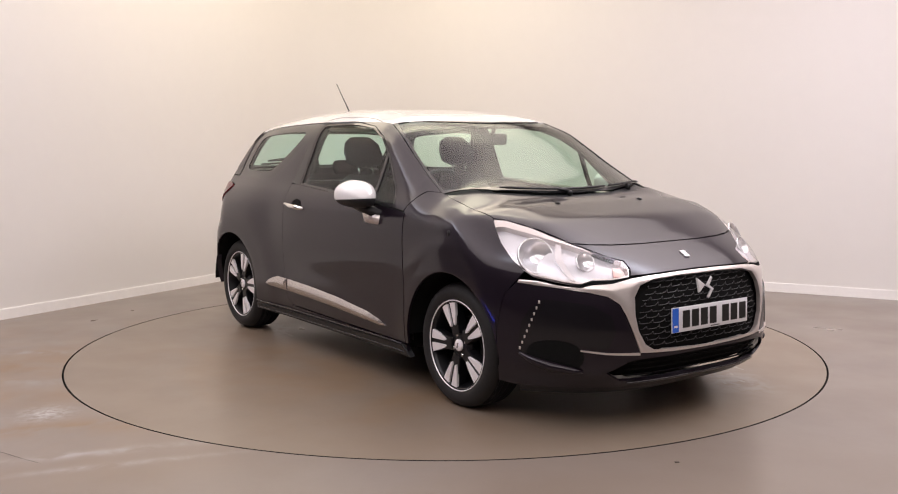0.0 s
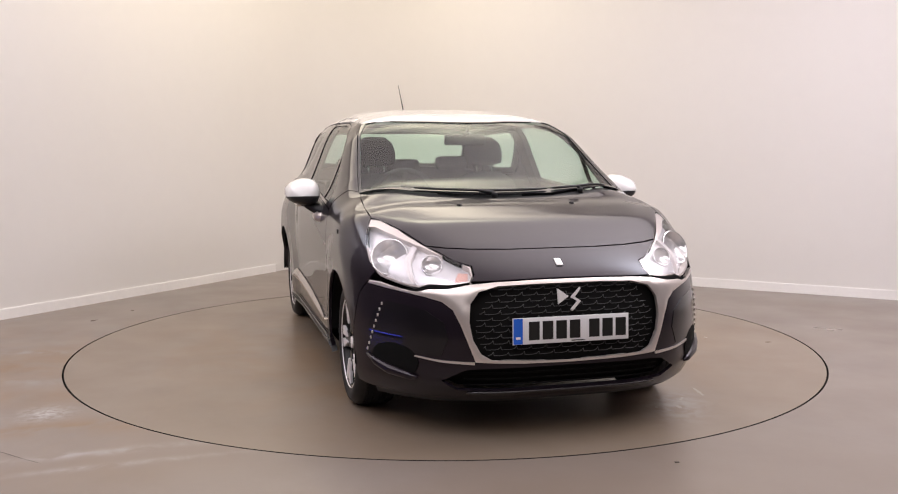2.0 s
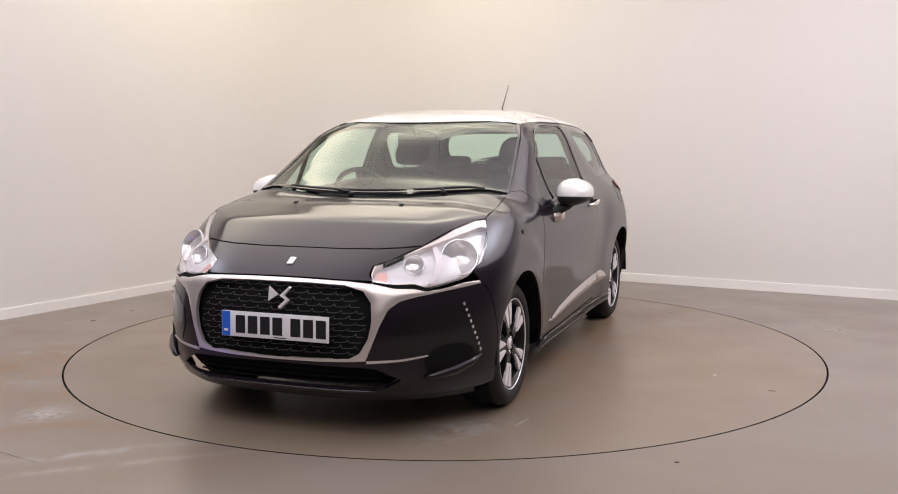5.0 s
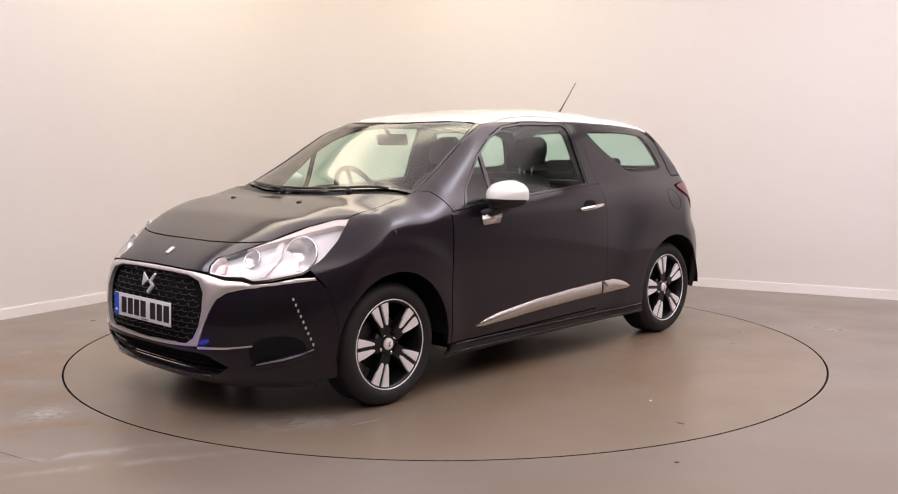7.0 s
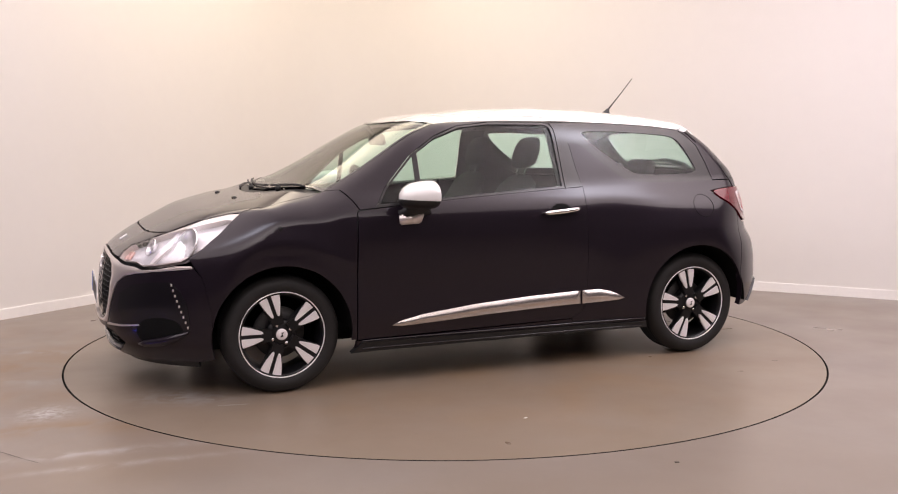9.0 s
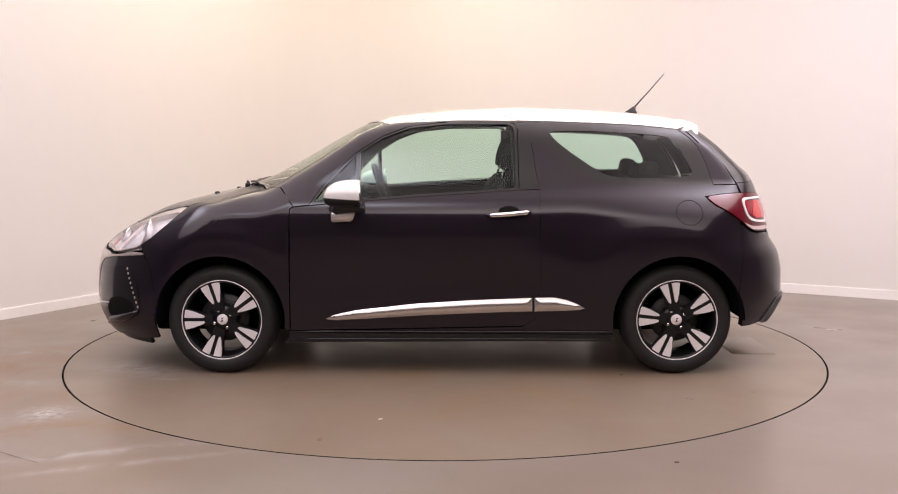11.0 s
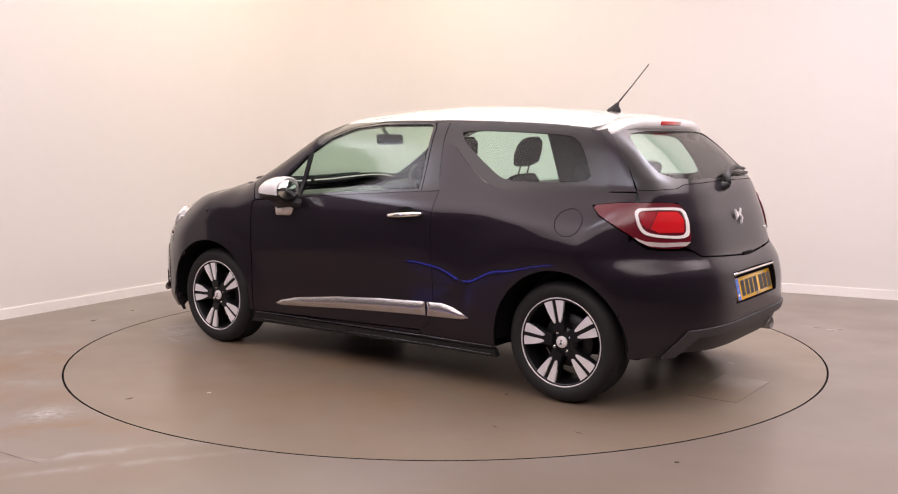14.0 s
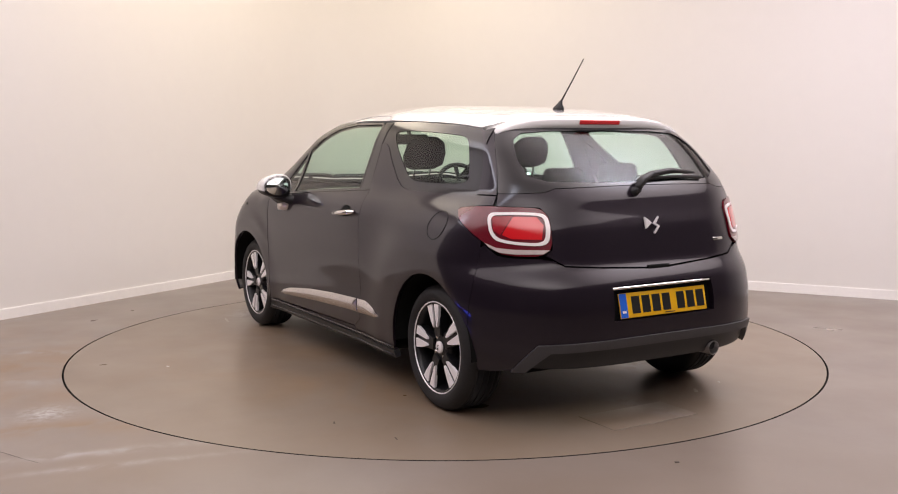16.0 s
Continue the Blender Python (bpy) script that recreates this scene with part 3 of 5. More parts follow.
HL_LOW = [(1.784, 0.647, 0.658), (1.835, 0.600, 0.651), (1.862, 0.560, 0.668), (1.905, 0.49, 0.668), (1.945, 0.413, 0.678)]
HL_TOP = NP((1.926, 0.392, 0.711), (1.893, 0.395, 0.742)) + TP((1.839, 0.446), (1.760, 0.51), (1.719, 0.540), (1.553, 0.630), (1.434, 0.684))
BONNET_SIDE = TP((1.434, 0.690), (1.386, 0.722), (1.2, 0.720), (1.06, 0.710), (0.985, 0.700))
FRONT_ARCH, REAR_ARCH = (1.205, 0.300, 0.352), (-1.262, 0.300, 0.352)

# doors
for left in (True, False):
    door = panel("door", PAINT, car, "S", SP((0.815, 0.905), (0.822, 0.6), (0.824, 0.247), *DOOR_REAR, *BELT, (0.80, 0.912)), mirror=not left, h=0.026, gap=0.0012)
    m = not left
    panel("window_glass", GLASS, door, "S", SP((-0.385, 1.012), (-0.375, 1.34), (-0.345, 1.354), (-0.013, 1.355), (0.178, 1.335), (0.332, 1.280), (0.445, 1.205), (0.445, 0.958)), "green tinted side glass", mirror=m, rim=0, off=-0.004)
    panel("quarter_light", GLASS, door, "S", SP((0.475, 0.955), (0.475, 1.185), (0.635, 1.022), (0.690, 0.945)), "green tinted front quarter light", mirror=m, rim=0, off=-0.004)
    panel("window_divider", GLOSS, door, "S", SP((0.447, 0.95), (0.447, 1.212), (0.473, 1.195), (0.473, 0.95)), mirror=m, h=0.02, gap=0)
    # black surround of the glass
    rim_out = SP((-0.405, 1.0), (-0.400, 1.33), (-0.385, 1.355), *DLO_TOP, (0.457, 0.943), (0.146, 0.966))
    rim_in = SP((-0.388, 1.014), (-0.381, 1.325), (-0.37, 1.345), (-0.345, 1.352), (-0.013, 1.353), (0.178, 1.333), (0.332, 1.277), (0.47, 1.187), (0.635, 1.020), (0.688, 0.944), (0.457, 0.957), (0.146, 0.980))
    panel("window_seal", GLOSS, door, "S", rim_out, mirror=m, holes=[rim_in], h=0.025, gap=0.001, rim=0.02)
    panel("door_strip", STRIP, door, "S", SP((0.644, 0.310), (0.59, 0.335), (0.467, 0.362), (0.149, 0.397), (-0.163, 0.417), (-0.478, 0.429), (-0.480, 0.352), (-0.30, 0.347), (0.095, 0.331), (0.40, 0.312), (0.587, 0.303)), "satin chrome rubbing strip", mirror=m, off=0.006, rim=0.014, h=0.011, bulge=0.014, round_w=0.04)
both("rear_strip", STRIP, car, "S", SP((-0.486, 0.429), (-0.594, 0.431), (-0.66, 0.418), (-0.715, 0.398), (-0.762, 0.371), (-0.72, 0.360), (-0.60, 0.354), (-0.488, 0.351)), "satin chrome rubbing strip", off=0.006, rim=0.014, h=0.011, bulge=0.014, round_w=0.04)
# pillars
both("b_pillar", GLOSS, car, "S", SP((-0.408, 1.0), (-0.403, 1.33), (-0.39, 1.362), (-0.475, 1.362), (-0.478, 1.25), (-0.498, 1.1), (-0.521, 1.007)), "gloss black pillar panel", gap=0.001)
WS_EDGE = TP((0.965, 0.706), (0.80, 0.680), (0.64, 0.652), (0.46, 0.618), (0.38, 0.594), (0.30, 0.571))
both("a_pillar", PAINT, car, "O", [*WS_EDGE, *TP((0.20, 0.569), (0.12, 0.569)), *SP((-0.013, 1.369), *DLO_TOP[2:]), *SP((0.80, 0.916)), *TP((0.88, 0.745), (0.945, 0.708))], h=0.022)
# side panels behind the doors
quarter_skin = SP((-0.478, 1.250), (-0.498, 1.1), *DOOR_REAR[::-1], (-0.44, 0.25), (-0.90, 0.232), *arc(*REAR_ARCH, -8, 155)) \
    + SP((-1.60, 0.62), (-1.598, 0.80), (-1.596, 0.832), (-1.508, 0.889), (-1.453, 0.917), (-1.403, 0.965), (-1.50, 0.978), (-1.60, 0.984), (-1.592, 1.024), *FIN[::-1][:-1])
both("quarter_panel", PAINT, car, "S", quarter_skin, h=0.026, gap=0.0012)
# rear quarter glass with its black border
QG = SP((-0.479, 1.254), (-0.475, 1.361), (-0.764, 1.356), (-1.10, 1.338), (-1.29, 1.320), (-1.335, 1.285), (-1.385, 1.235), (-1.43, 1.13), (-1.459, 1.030), (-1.10, 1.027), (-0.90, 1.032), (-0.83, 1.045), (-0.767, 1.077), (-0.64, 1.172), (-0.575, 1.232), (-0.536, 1.252))
QG_IN = rounded(SP((-0.56, 1.322), (-0.764, 1.325), (-1.10, 1.307), (-1.22, 1.294), (-1.27, 1.26), (-1.33, 1.16), (-1.37, 1.065), (-1.10, 1.058), (-0.93, 1.062), (-0.86, 1.078), (-0.68, 1.20), (-0.60, 1.265)))
both("quarter_glass_border", GLOSS, car, "S", QG, "black border of the rear side glass", holes=[QG_IN], h=0.025, rim=0.006, off=-0.003, gap=-0.006)
both("quarter_glass", GLASS, car, "S", QG_IN, "green tinted rear side glass", rim=0, off=-0.005, gap=-0.010)
both("d_pillar", PAINT, car, "S", SP((-1.293, 1.321), (-1.338, 1.286), (-1.388, 1.235), (-1.433, 1.13), (-1.461, 1.026), (-1.590, 1.028), (-1.53, 1.14), (-1.46, 1.235), (-1.385, 1.312)), h=0.022)
# front wings
fender = SP((0.828, 0.25), (0.826, 0.6), (0.819, 0.905), (0.804, 0.916)) + TP((0.885, 0.742), (0.952, 0.704)) + BONNET_SIDE[::-1][:-1] + HL_OUT[:-1] + NP((1.640, 0.745, 0.70), (1.618, 0.772, 0.66)) \
    + SP((1.585, 0.60), (1.555, 0.45)) + SP(*arc(*FRONT_ARCH, 10, 188))
both("front_wing", PAINT, car, "O", fender, h=0.026, gap=0.0012)
both("sill_skirt", BLACK, car, "S", SP((0.80, 0.238), (0.86, 0.18), (-0.925, 0.188), (-0.915, 0.226)), "black plastic sill", off=0.008, rim=0.03)
both("sill", PAINT, car, "S", SP((0.83, 0.246), (0.835, 0.205), (-0.92, 0.205), (-0.91, 0.232), (-0.44, 0.249), (-0.43, 0.268), (0.82, 0.243)), rim=0.02)
# flanges behind the joints of wings and bumpers
both("seam_flange", PAINT, car, "S", SP((1.590, 0.65), (1.604, 0.60), (1.575, 0.45), (1.564, 0.372), (1.556, 0.376), (1.546, 0.42), (1.545, 0.455), (1.568, 0.60)), off=-0.0022, rim=0, h=0.02, gap=0)
both("seam_flange", PAINT, car, "S", SP((-1.575, 0.81), (-1.578, 0.60), (-1.584, 0.475), (-1.598, 0.452), (-1.612, 0.46), (-1.628, 0.62), (-1.622, 0.80)), off=-0.0022, rim=0, h=0.02, gap=0)
# bonnet, nose and cowl
bonnet = panel("bonnet", PAINT, car, "T", TP((1.796, 0), (1.796, 0.20), (1.782, 0.36), (1.755, 0.465), (1.715, 0.545)) + TP((1.553, 0.633)) + BONNET_SIDE + TP((1.05, 0.660), (1.13, 0.56), (1.19, 0.40), (1.232, 0.15), (1.238, 0)), sym=True, h=0.028, gap=0.0012)
panel("cowl", BLACK, car, "T", TP((1.235, 0), (1.228, 0.15), (1.185, 0.40), (1.12, 0.56), (1.03, 0.667), (0.972, 0.697), (1.0, 0.62), (1.10, 0.48), (1.17, 0.25), (1.185, 0)), "black plastic scuttle panel below the windscreen", sym=True, off=-0.012)
panel("nose_panel", PAINT, car, "F", TP((1.800, 0), (1.800, 0.20), (1.786, 0.36), (1.759, 0.465)) + TP((1.722, 0.542), (1.763, 0.507), (1.842, 0.443)) + NP((1.896, 0.392, 0.741), (1.930, 0.389, 0.710), (1.950, 0.410, 0.684), (1.978, 0.314, 0.686), (1.988, 0.15, 0.690), (1.99, 0, 0.691)), sym=True, h=0.026, gap=0.001)
# chrome wings and grille surround
CH_IN = NP((1.99, 0, 0.668), (1.985, 0.15, 0.668), (1.978, 0.30, 0.664), (1.975, 0.382, 0.642), (1.977, 0.417, 0.595), (1.99, 0.424, 0.52), (2.0, 0.412, 0.45), (2.012, 0.380, 0.39), (2.02, 0.338, 0.366), (2.04, 0.15, 0.356), (2.045, 0, 0.354))
CH_OUT = NP((2.045, 0, 0.342), (2.035, 0.2, 0.345), (2.02, 0.345, 0.351), (2.0, 0.402, 0.355), (1.985, 0.432, 0.44), (1.968, 0.456, 0.51), (1.945, 0.480, 0.568), (1.915, 0.520, 0.600), (1.870, 0.575, 0.616), (1.77, 0.665, 0.633), (1.62, 0.768, 0.650))
CH_TOP = NP((1.625, 0.765, 0.664), (1.69, 0.718, 0.662), (1.784, 0.647, 0.643), (1.835, 0.600, 0.638), (1.862, 0.560, 0.650), (1.905, 0.49, 0.654), (1.950, 0.413, 0.672), (1.978, 0.314, 0.680), (1.988, 0.15, 0.684), (1.99, 0, 0.685))
panel("grille_surround", SATIN, car, "F", CH_OUT + CH_TOP, "satin chrome grille surround with wings under the headlights", sym=True, h=0.011, off=0.003, rim=0.02, gap=0.001, bulge=0.006, round_w=0.03,
      holes=[CH_IN + [(x, -y, z) for x, y, z in CH_IN[::-1] if abs(y) > 1e-3]])
both("bumper_strip", SATIN, car, "F", NP((2.0, 0.405, 0.345), (1.935, 0.53, 0.352), (1.86, 0.62, 0.366), (1.86, 0.62, 0.372), (1.935, 0.53, 0.360), (2.0, 0.405, 0.356)), "thin chrome strip", off=0.006, h=0.02, gap=0)
# front bumper
LOW_GR = NP((2.03, 0, 0.330), (2.0, 0.38, 0.326), (1.985, 0.44, 0.320), (1.93, 0.53, 0.268), (1.93, 0.46, 0.228), (1.96, 0.3, 0.222), (1.985, 0, 0.220))
BUMPER = CH_OUT + NP((1.618, 0.770, 0.655)) + SP((1.586, 0.60), (1.556, 0.45)) + SP(*arc(*FRONT_ARCH, 9.6, -16, 6)) + NP((1.60, 0.775, 0.192), (1.74, 0.70, 0.188), (1.85, 0.58, 0.186), (1.93, 0.40, 0.186), (1.95, 0.2, 0.186), (1.95, 0, 0.186))
panel("front_bumper", PAINT, car, "F", BUMPER, sym=True, h=0.026, holes=[LOW_GR + [(x, -y, z) for x, y, z in LOW_GR[::-1] if abs(y) > 1e-3]], gap=0.001)
lower = panel("lower_grille", VOID, car, "F", LOW_GR, "black lower air intake", sym=True, off=-0.05, rim=0, gap=-0.02)
panel("chin", BLACK, car, "F", NP((1.95, 0, 0.200), (1.93, 0.40, 0.20), (1.85, 0.58, 0.20), (1.74, 0.70, 0.20), (1.62, 0.765, 0.205), (1.62, 0.765, 0.150), (1.74, 0.70, 0.15), (1.85, 0.58, 0.15), (1.93, 0.40, 0.15), (1.95, 0, 0.150)), "black plastic chin spoiler", sym=True, off=-0.016, rim=0.02)
grille = panel("grille", VOID, car, "F", CH_IN, "black radiator grille", sym=True, off=-0.035, rim=0, gap=-0.02)
# roof
ROOF_SIDE = TP((0.30, 0.573), (0.20, 0.571), (0.12, 0.571)) + SP((-0.013, 1.372), (-0.345, 1.371), (-0.764, 1.362), (-1.10, 1.345), (-1.29, 1.326))
roof = panel("roof", WHITE, car, "T", TP((0.458, 0), (0.445, 0.15), (0.41, 0.34), (0.36, 0.48)) + ROOF_SIDE + TP((-1.335, 0.54), (-1.36, 0.45), (-1.37, 0.2), (-1.37, 0)), "white painted roof", sym=True, h=0.03, rim=0.02)
# windscreen
WS = TP((0.455, 0), (0.442, 0.15), (0.407, 0.34), (0.357, 0.48)) + WS_EDGE[::-1] + TP((1.0, 0.62), (1.10, 0.48), (1.17, 0.25), (1.185, 0))
WS_IN = TP((0.475, 0), (0.462, 0.15), (0.42, 0.33), (0.36, 0.475), (0.33, 0.550), (0.46, 0.600), (0.64, 0.634), (0.80, 0.663), (0.94, 0.684), (0.975, 0.63), (1.055, 0.48), (1.125, 0.25), (1.14, 0))
WS_IN_FULL = WS_IN + [(x, -y, z) for x, y, z in WS_IN[::-1] if abs(y) > 1e-3]
panel("windscreen_border", GLOSS, car, "T", WS, "black border of the windscreen", sym=True, holes=[WS_IN_FULL], h=0.03, rim=0.005)
panel("windscreen", SCREEN, car, "T", WS_IN, "clear greenish windscreen", sym=True, rim=0, off=-0.004, gap=-0.010)
# tail
RG = BP((-1.42, 0, 1.345), (-1.41, 0.3, 1.342), (-1.392, 0.52, 1.325), (-1.40, 0.575, 1.295), (-1.47, 0.62, 1.225), (-1.54, 0.655, 1.13), (-1.592, 0.678, 1.034), (-1.66, 0.61, 1.036), (-1.715, 0.515, 1.040), (-1.728, 0.47, 1.056), (-1.75, 0.2, 1.061), (-1.755, 0, 1.062))
RG_IN = BP((-1.46, 0, 1.312), (-1.45, 0.3, 1.310), (-1.44, 0.44, 1.300), (-1.46, 0.49, 1.275), (-1.54, 0.525, 1.19), (-1.62, 0.53, 1.115), (-1.67, 0.46, 1.088), (-1.71, 0.25, 1.080), (-1.72, 0, 1.080))
panel("rear_glass_border", GLOSS, car, "R", RG, "black border of the rear window", sym=True, holes=[RG_IN + [(x, -y, z) for x, y, z in RG_IN[::-1] if abs(y) > 1e-3]], h=0.026, rim=0.006)
panel("rear_glass", GLASS, car, "R", RG_IN, "green tinted heated rear window", sym=True, rim=0, off=-0.005, gap=-0.010)
LAMP_IN = BP((-1.735, 0.555, 0.976), (-1.762, 0.530, 0.940), (-1.775, 0.524, 0.90), (-1.80, 0.532, 0.80), (-1.79, 0.56, 0.772))
TAILGATE = BP((-1.885, 0, 0.700), (-1.884, 0.07, 0.701), (-1.872, 0.32, 0.715), (-1.835, 0.49, 0.728), (-1.812, 0.535, 0.755)) + LAMP_IN[::-1] + BP((-1.65, 0.66, 0.981), (-1.612, 0.698, 0.982)) + RG[6:]
tailgate = panel("tailgate", PAINT, car, "R", TAILGATE, sym=True, h=0.026, gap=0.0012)
LAMP = LAMP_IN[:-1] + BP((-1.785, 0.585, 0.765), (-1.72, 0.68, 0.767), (-1.667, 0.726, 0.776), (-1.596, 0.769, 0.832), (-1.508, 0.797, 0.889), (-1.453, 0.792, 0.917), (-1.403, 0.765, 0.962), (-1.50, 0.745, 0.975), (-1.60, 0.71, 0.981), (-1.67, 0.64, 0.981))
PLATE_HOLE = BP((-1.92, 0.29, 0.632), (-1.94, 0.298, 0.484), (-1.94, 0, 0.482), (-1.94, -0.298, 0.484), (-1.92, -0.29, 0.632), (-1.92, 0, 0.636))
RB = BP((-1.887, 0, 0.695), (-1.886, 0.07, 0.695), (-1.874, 0.32, 0.710), (-1.837, 0.49, 0.723), (-1.815, 0.535, 0.748), (-1.785, 0.585, 0.759), (-1.72, 0.68, 0.761), (-1.667, 0.73, 0.770), (-1.61, 0.765, 0.815)) \
    + SP((-1.600, 0.80), (-1.602, 0.62), *arc(*REAR_ARCH, 155.4, 186, 6)) + BP((-1.66, 0.755, 0.262), (-1.74, 0.70, 0.275), (-1.79, 0.665, 0.335), (-1.835, 0.63, 0.392), (-1.90, 0.45, 0.398), (-1.945, 0.213, 0.400), (-1.95, 0, 0.400))
panel("rear_bumper", PAINT, car, "R", RB, sym=True, holes=[PLATE_HOLE], h=0.026, gap=0.001, rim=0.03)
panel("plate_recess", VOID, car, "R", PLATE_HOLE, "dark recess behind the rear plate", off=-0.03, rim=0, gap=-0.02)
panel("rear_diffuser", GREY, car, "R", BP((-1.95, 0, 0.405), (-1.945, 0.213, 0.405), (-1.90, 0.45, 0.402), (-1.84, 0.635, 0.396), (-1.785, 0.668, 0.335), (-1.735, 0.705, 0.272), (-1.78, 0.66, 0.272), (-1.83, 0.61, 0.33), (-1.86, 0.58, 0.362), (-1.92, 0.40, 0.366), (-1.95, 0, 0.366)), "dark grey plastic rear valance edge", sym=True, off=0.012, rim=0.03, h=0.02, gap=0)
panel("rear_valance", BLACK, car, "R", BP((-1.95, 0, 0.368), (-1.92, 0.40, 0.368), (-1.86, 0.58, 0.362), (-1.79, 0.65, 0.28), (-1.86, 0.45, 0.27), (-1.90, 0.2, 0.265), (-1.90, 0, 0.265)), "black plastic lower valance", sym=True, off=-0.012, rim=0.03)
both("spoiler_fin", GLOSS, car, "R", BP((-1.375, 0.555, 1.322), (-1.345, 0.60, 1.312), (-1.40, 0.615, 1.250)), "black fin beside the spoiler", off=0.005, rim=0.012, h=0.012, gap=0)


# ---- lamps of the car ----
HL = HL_OUT + HL_LOW + HL_TOP
HL = NP(*HL)


def frame_at(p, blend=(0, 0, 0)):
    """A pose on the skin at p whose z looks outwards."""
    nrm = Vector(normals_at(np.array([p]))[0]) + Vector(blend)
    return Matrix.Translation(p) @ nrm.to_track_quat("Z", "Y").to_matrix().to_4x4()


def flip(m):
    return Matrix.Diagonal((1, -1, 1, 1)) @ m


def mirrored(bm):
    bm.transform(Matrix.Diagonal((1, -1, 1, 1)))
    bmesh.ops.reverse_faces(bm, faces=bm.faces[:])
    return bm


for m in (False, True):
    lamp = panel("headlight", REFLECTOR, car, "F", HL, "clear headlight with bright reflectors and amber indicator", mirror=m, off=-0.034, rim=0, h=0.02, gap=-0.002)
    panel("lens", LENS, lamp, "F", HL, "clear lens", mirror=m, rim=0.004, h=0.02, gap=0.002)
    hl_in = NP((1.40, 0.716, 0.874), (1.503, 0.748, 0.806), (1.585, 0.750, 0.745), (1.67, 0.715, 0.695), (1.784, 0.637, 0.670), (1.835, 0.592, 0.664), (1.862, 0.552, 0.680), (1.905, 0.485, 0.680), (1.938, 0.416, 0.690), (1.918, 0.402, 0.711), (1.887, 0.403, 0.735), (1.835, 0.456, 0.761), (1.715, 0.550, 0.805), (1.553, 0.637, 0.852), (1.44, 0.688, 0.879))
    panel("bezel", SATIN, lamp, "F", HL, "silver lamp bezel", mirror=m, off=-0.004, rim=0.05, h=0.02, gap=0.003, holes=[hl_in])
    for name, y, z, r, bowl in (("main_beam", 0.668, 0.770, 0.080, 0.036), ("side_beam", 0.540, 0.748, 0.044, 0.022)):
        at = NP((1.6 if y > 0.6 else 1.8, y, z))[0]
        at = NP((at[0], y, z))[0]
        mm = frame_at(at, (0.9, 0, 0)) @ Matrix.Translation((0, 0, -0.026))
        prof = [(r * 1.06, 0.003), (r, 0.012), (r * 0.94, 0.006), (r * 0.8, -0.012), (r * 0.55, -bowl * 0.75), (r * 0.25, -bowl), (0.001, -bowl)]
        bm = lathe_bm(prof, 36, "z", mm)
        part(name, mirrored(bm) if m else bm, BOWL, lamp, "chrome reflector bowl")
        bm = lathe_bm([(0.001, 0.0), (r * 0.20, -0.004), (r * 0.27, -0.014), (r * 0.27, -0.03)], 24, "z", mm)
        part("bulb_cover", mirrored(bm) if m else bm, CHROME, lamp, "round bulb cover")
    panel("divider", WHITERING, lamp, "F", NP((1.66, 0.585, 0.835), (1.72, 0.645, 0.76), (1.80, 0.630, 0.672), (1.815, 0.612, 0.670), (1.74, 0.62, 0.765), (1.68, 0.572, 0.825)), mirror=m, off=-0.018, rim=0.02, h=0.012, gap=0)
    panel("indicator", AMBER, lamp, "F", NP((1.915, 0.415, 0.725), (1.89, 0.45, 0.728), (1.895, 0.46, 0.690), (1.935, 0.42, 0.690)), "amber indicator", mirror=m, off=-0.022, rim=0.01, h=0.012, gap=0)
    panel("headlight_gap", VOID, car, "F", NP((1.784, 0.645, 0.645), (1.835, 0.600, 0.640), (1.862, 0.560, 0.652), (1.905, 0.49, 0.656), (1.948, 0.413, 0.675), (1.946, 0.413, 0.680), (1.905, 0.492, 0.667), (1.864, 0.565, 0.665), (1.837, 0.604, 0.650)), mirror=m, off=0.002, rim=0.01, h=0.012, gap=0)
    # tail lamps
    tail = panel("tail_light", DEEPRED, car, "R", rounded(LAMP, 1), "red tail light with a white light ring", mirror=m, off=0.008, rim=0.03, h=0.018, gap=0.003)
    RING = BP((-1.600, 0.738, 0.952), (-1.66, 0.66, 0.956), (-1.74, 0.560, 0.953), (-1.766, 0.540, 0.935), (-1.782, 0.534, 0.886), (-1.792, 0.548, 0.825), (-1.775, 0.585, 0.811), (-1.70, 0.69, 0.820), (-1.648, 0.732, 0.836), (-1.622, 0.745, 0.875))
    RING_IN = BP((-1.612, 0.728, 0.940), (-1.66, 0.665, 0.944), (-1.733, 0.568, 0.941), (-1.755, 0.551, 0.929), (-1.769, 0.547, 0.886), (-1.778, 0.559, 0.836), (-1.765, 0.592, 0.824), (-1.70, 0.685, 0.832), (-1.657, 0.722, 0.846), (-1.633, 0.733, 0.876))
    panel("light_ring", WHITERING, tail, "R", rounded(RING), "white light guide ring", mirror=m, off=0.0125, rim=0.005, h=0.012, gap=0, holes=[rounded(RING_IN)])
    panel("brake_lens", BRIGHTRED, tail, "R", BP((-1.68, 0.655, 0.936), (-1.735, 0.573, 0.934), (-1.762, 0.556, 0.90), (-1.770, 0.570, 0.840), (-1.70, 0.68, 0.842), (-1.665, 0.70, 0.86)), "bright red brake lens", mirror=m, off=0.0115, rim=0.004, h=0.015, gap=0)
    panel("stop_lens", REDLENS, tail, "R", BP((-1.618, 0.722, 0.935), (-1.675, 0.655, 0.938), (-1.660, 0.705, 0.858), (-1.638, 0.730, 0.878)), "red lens", mirror=m, off=0.0112, rim=0.004, h=0.015, gap=0)
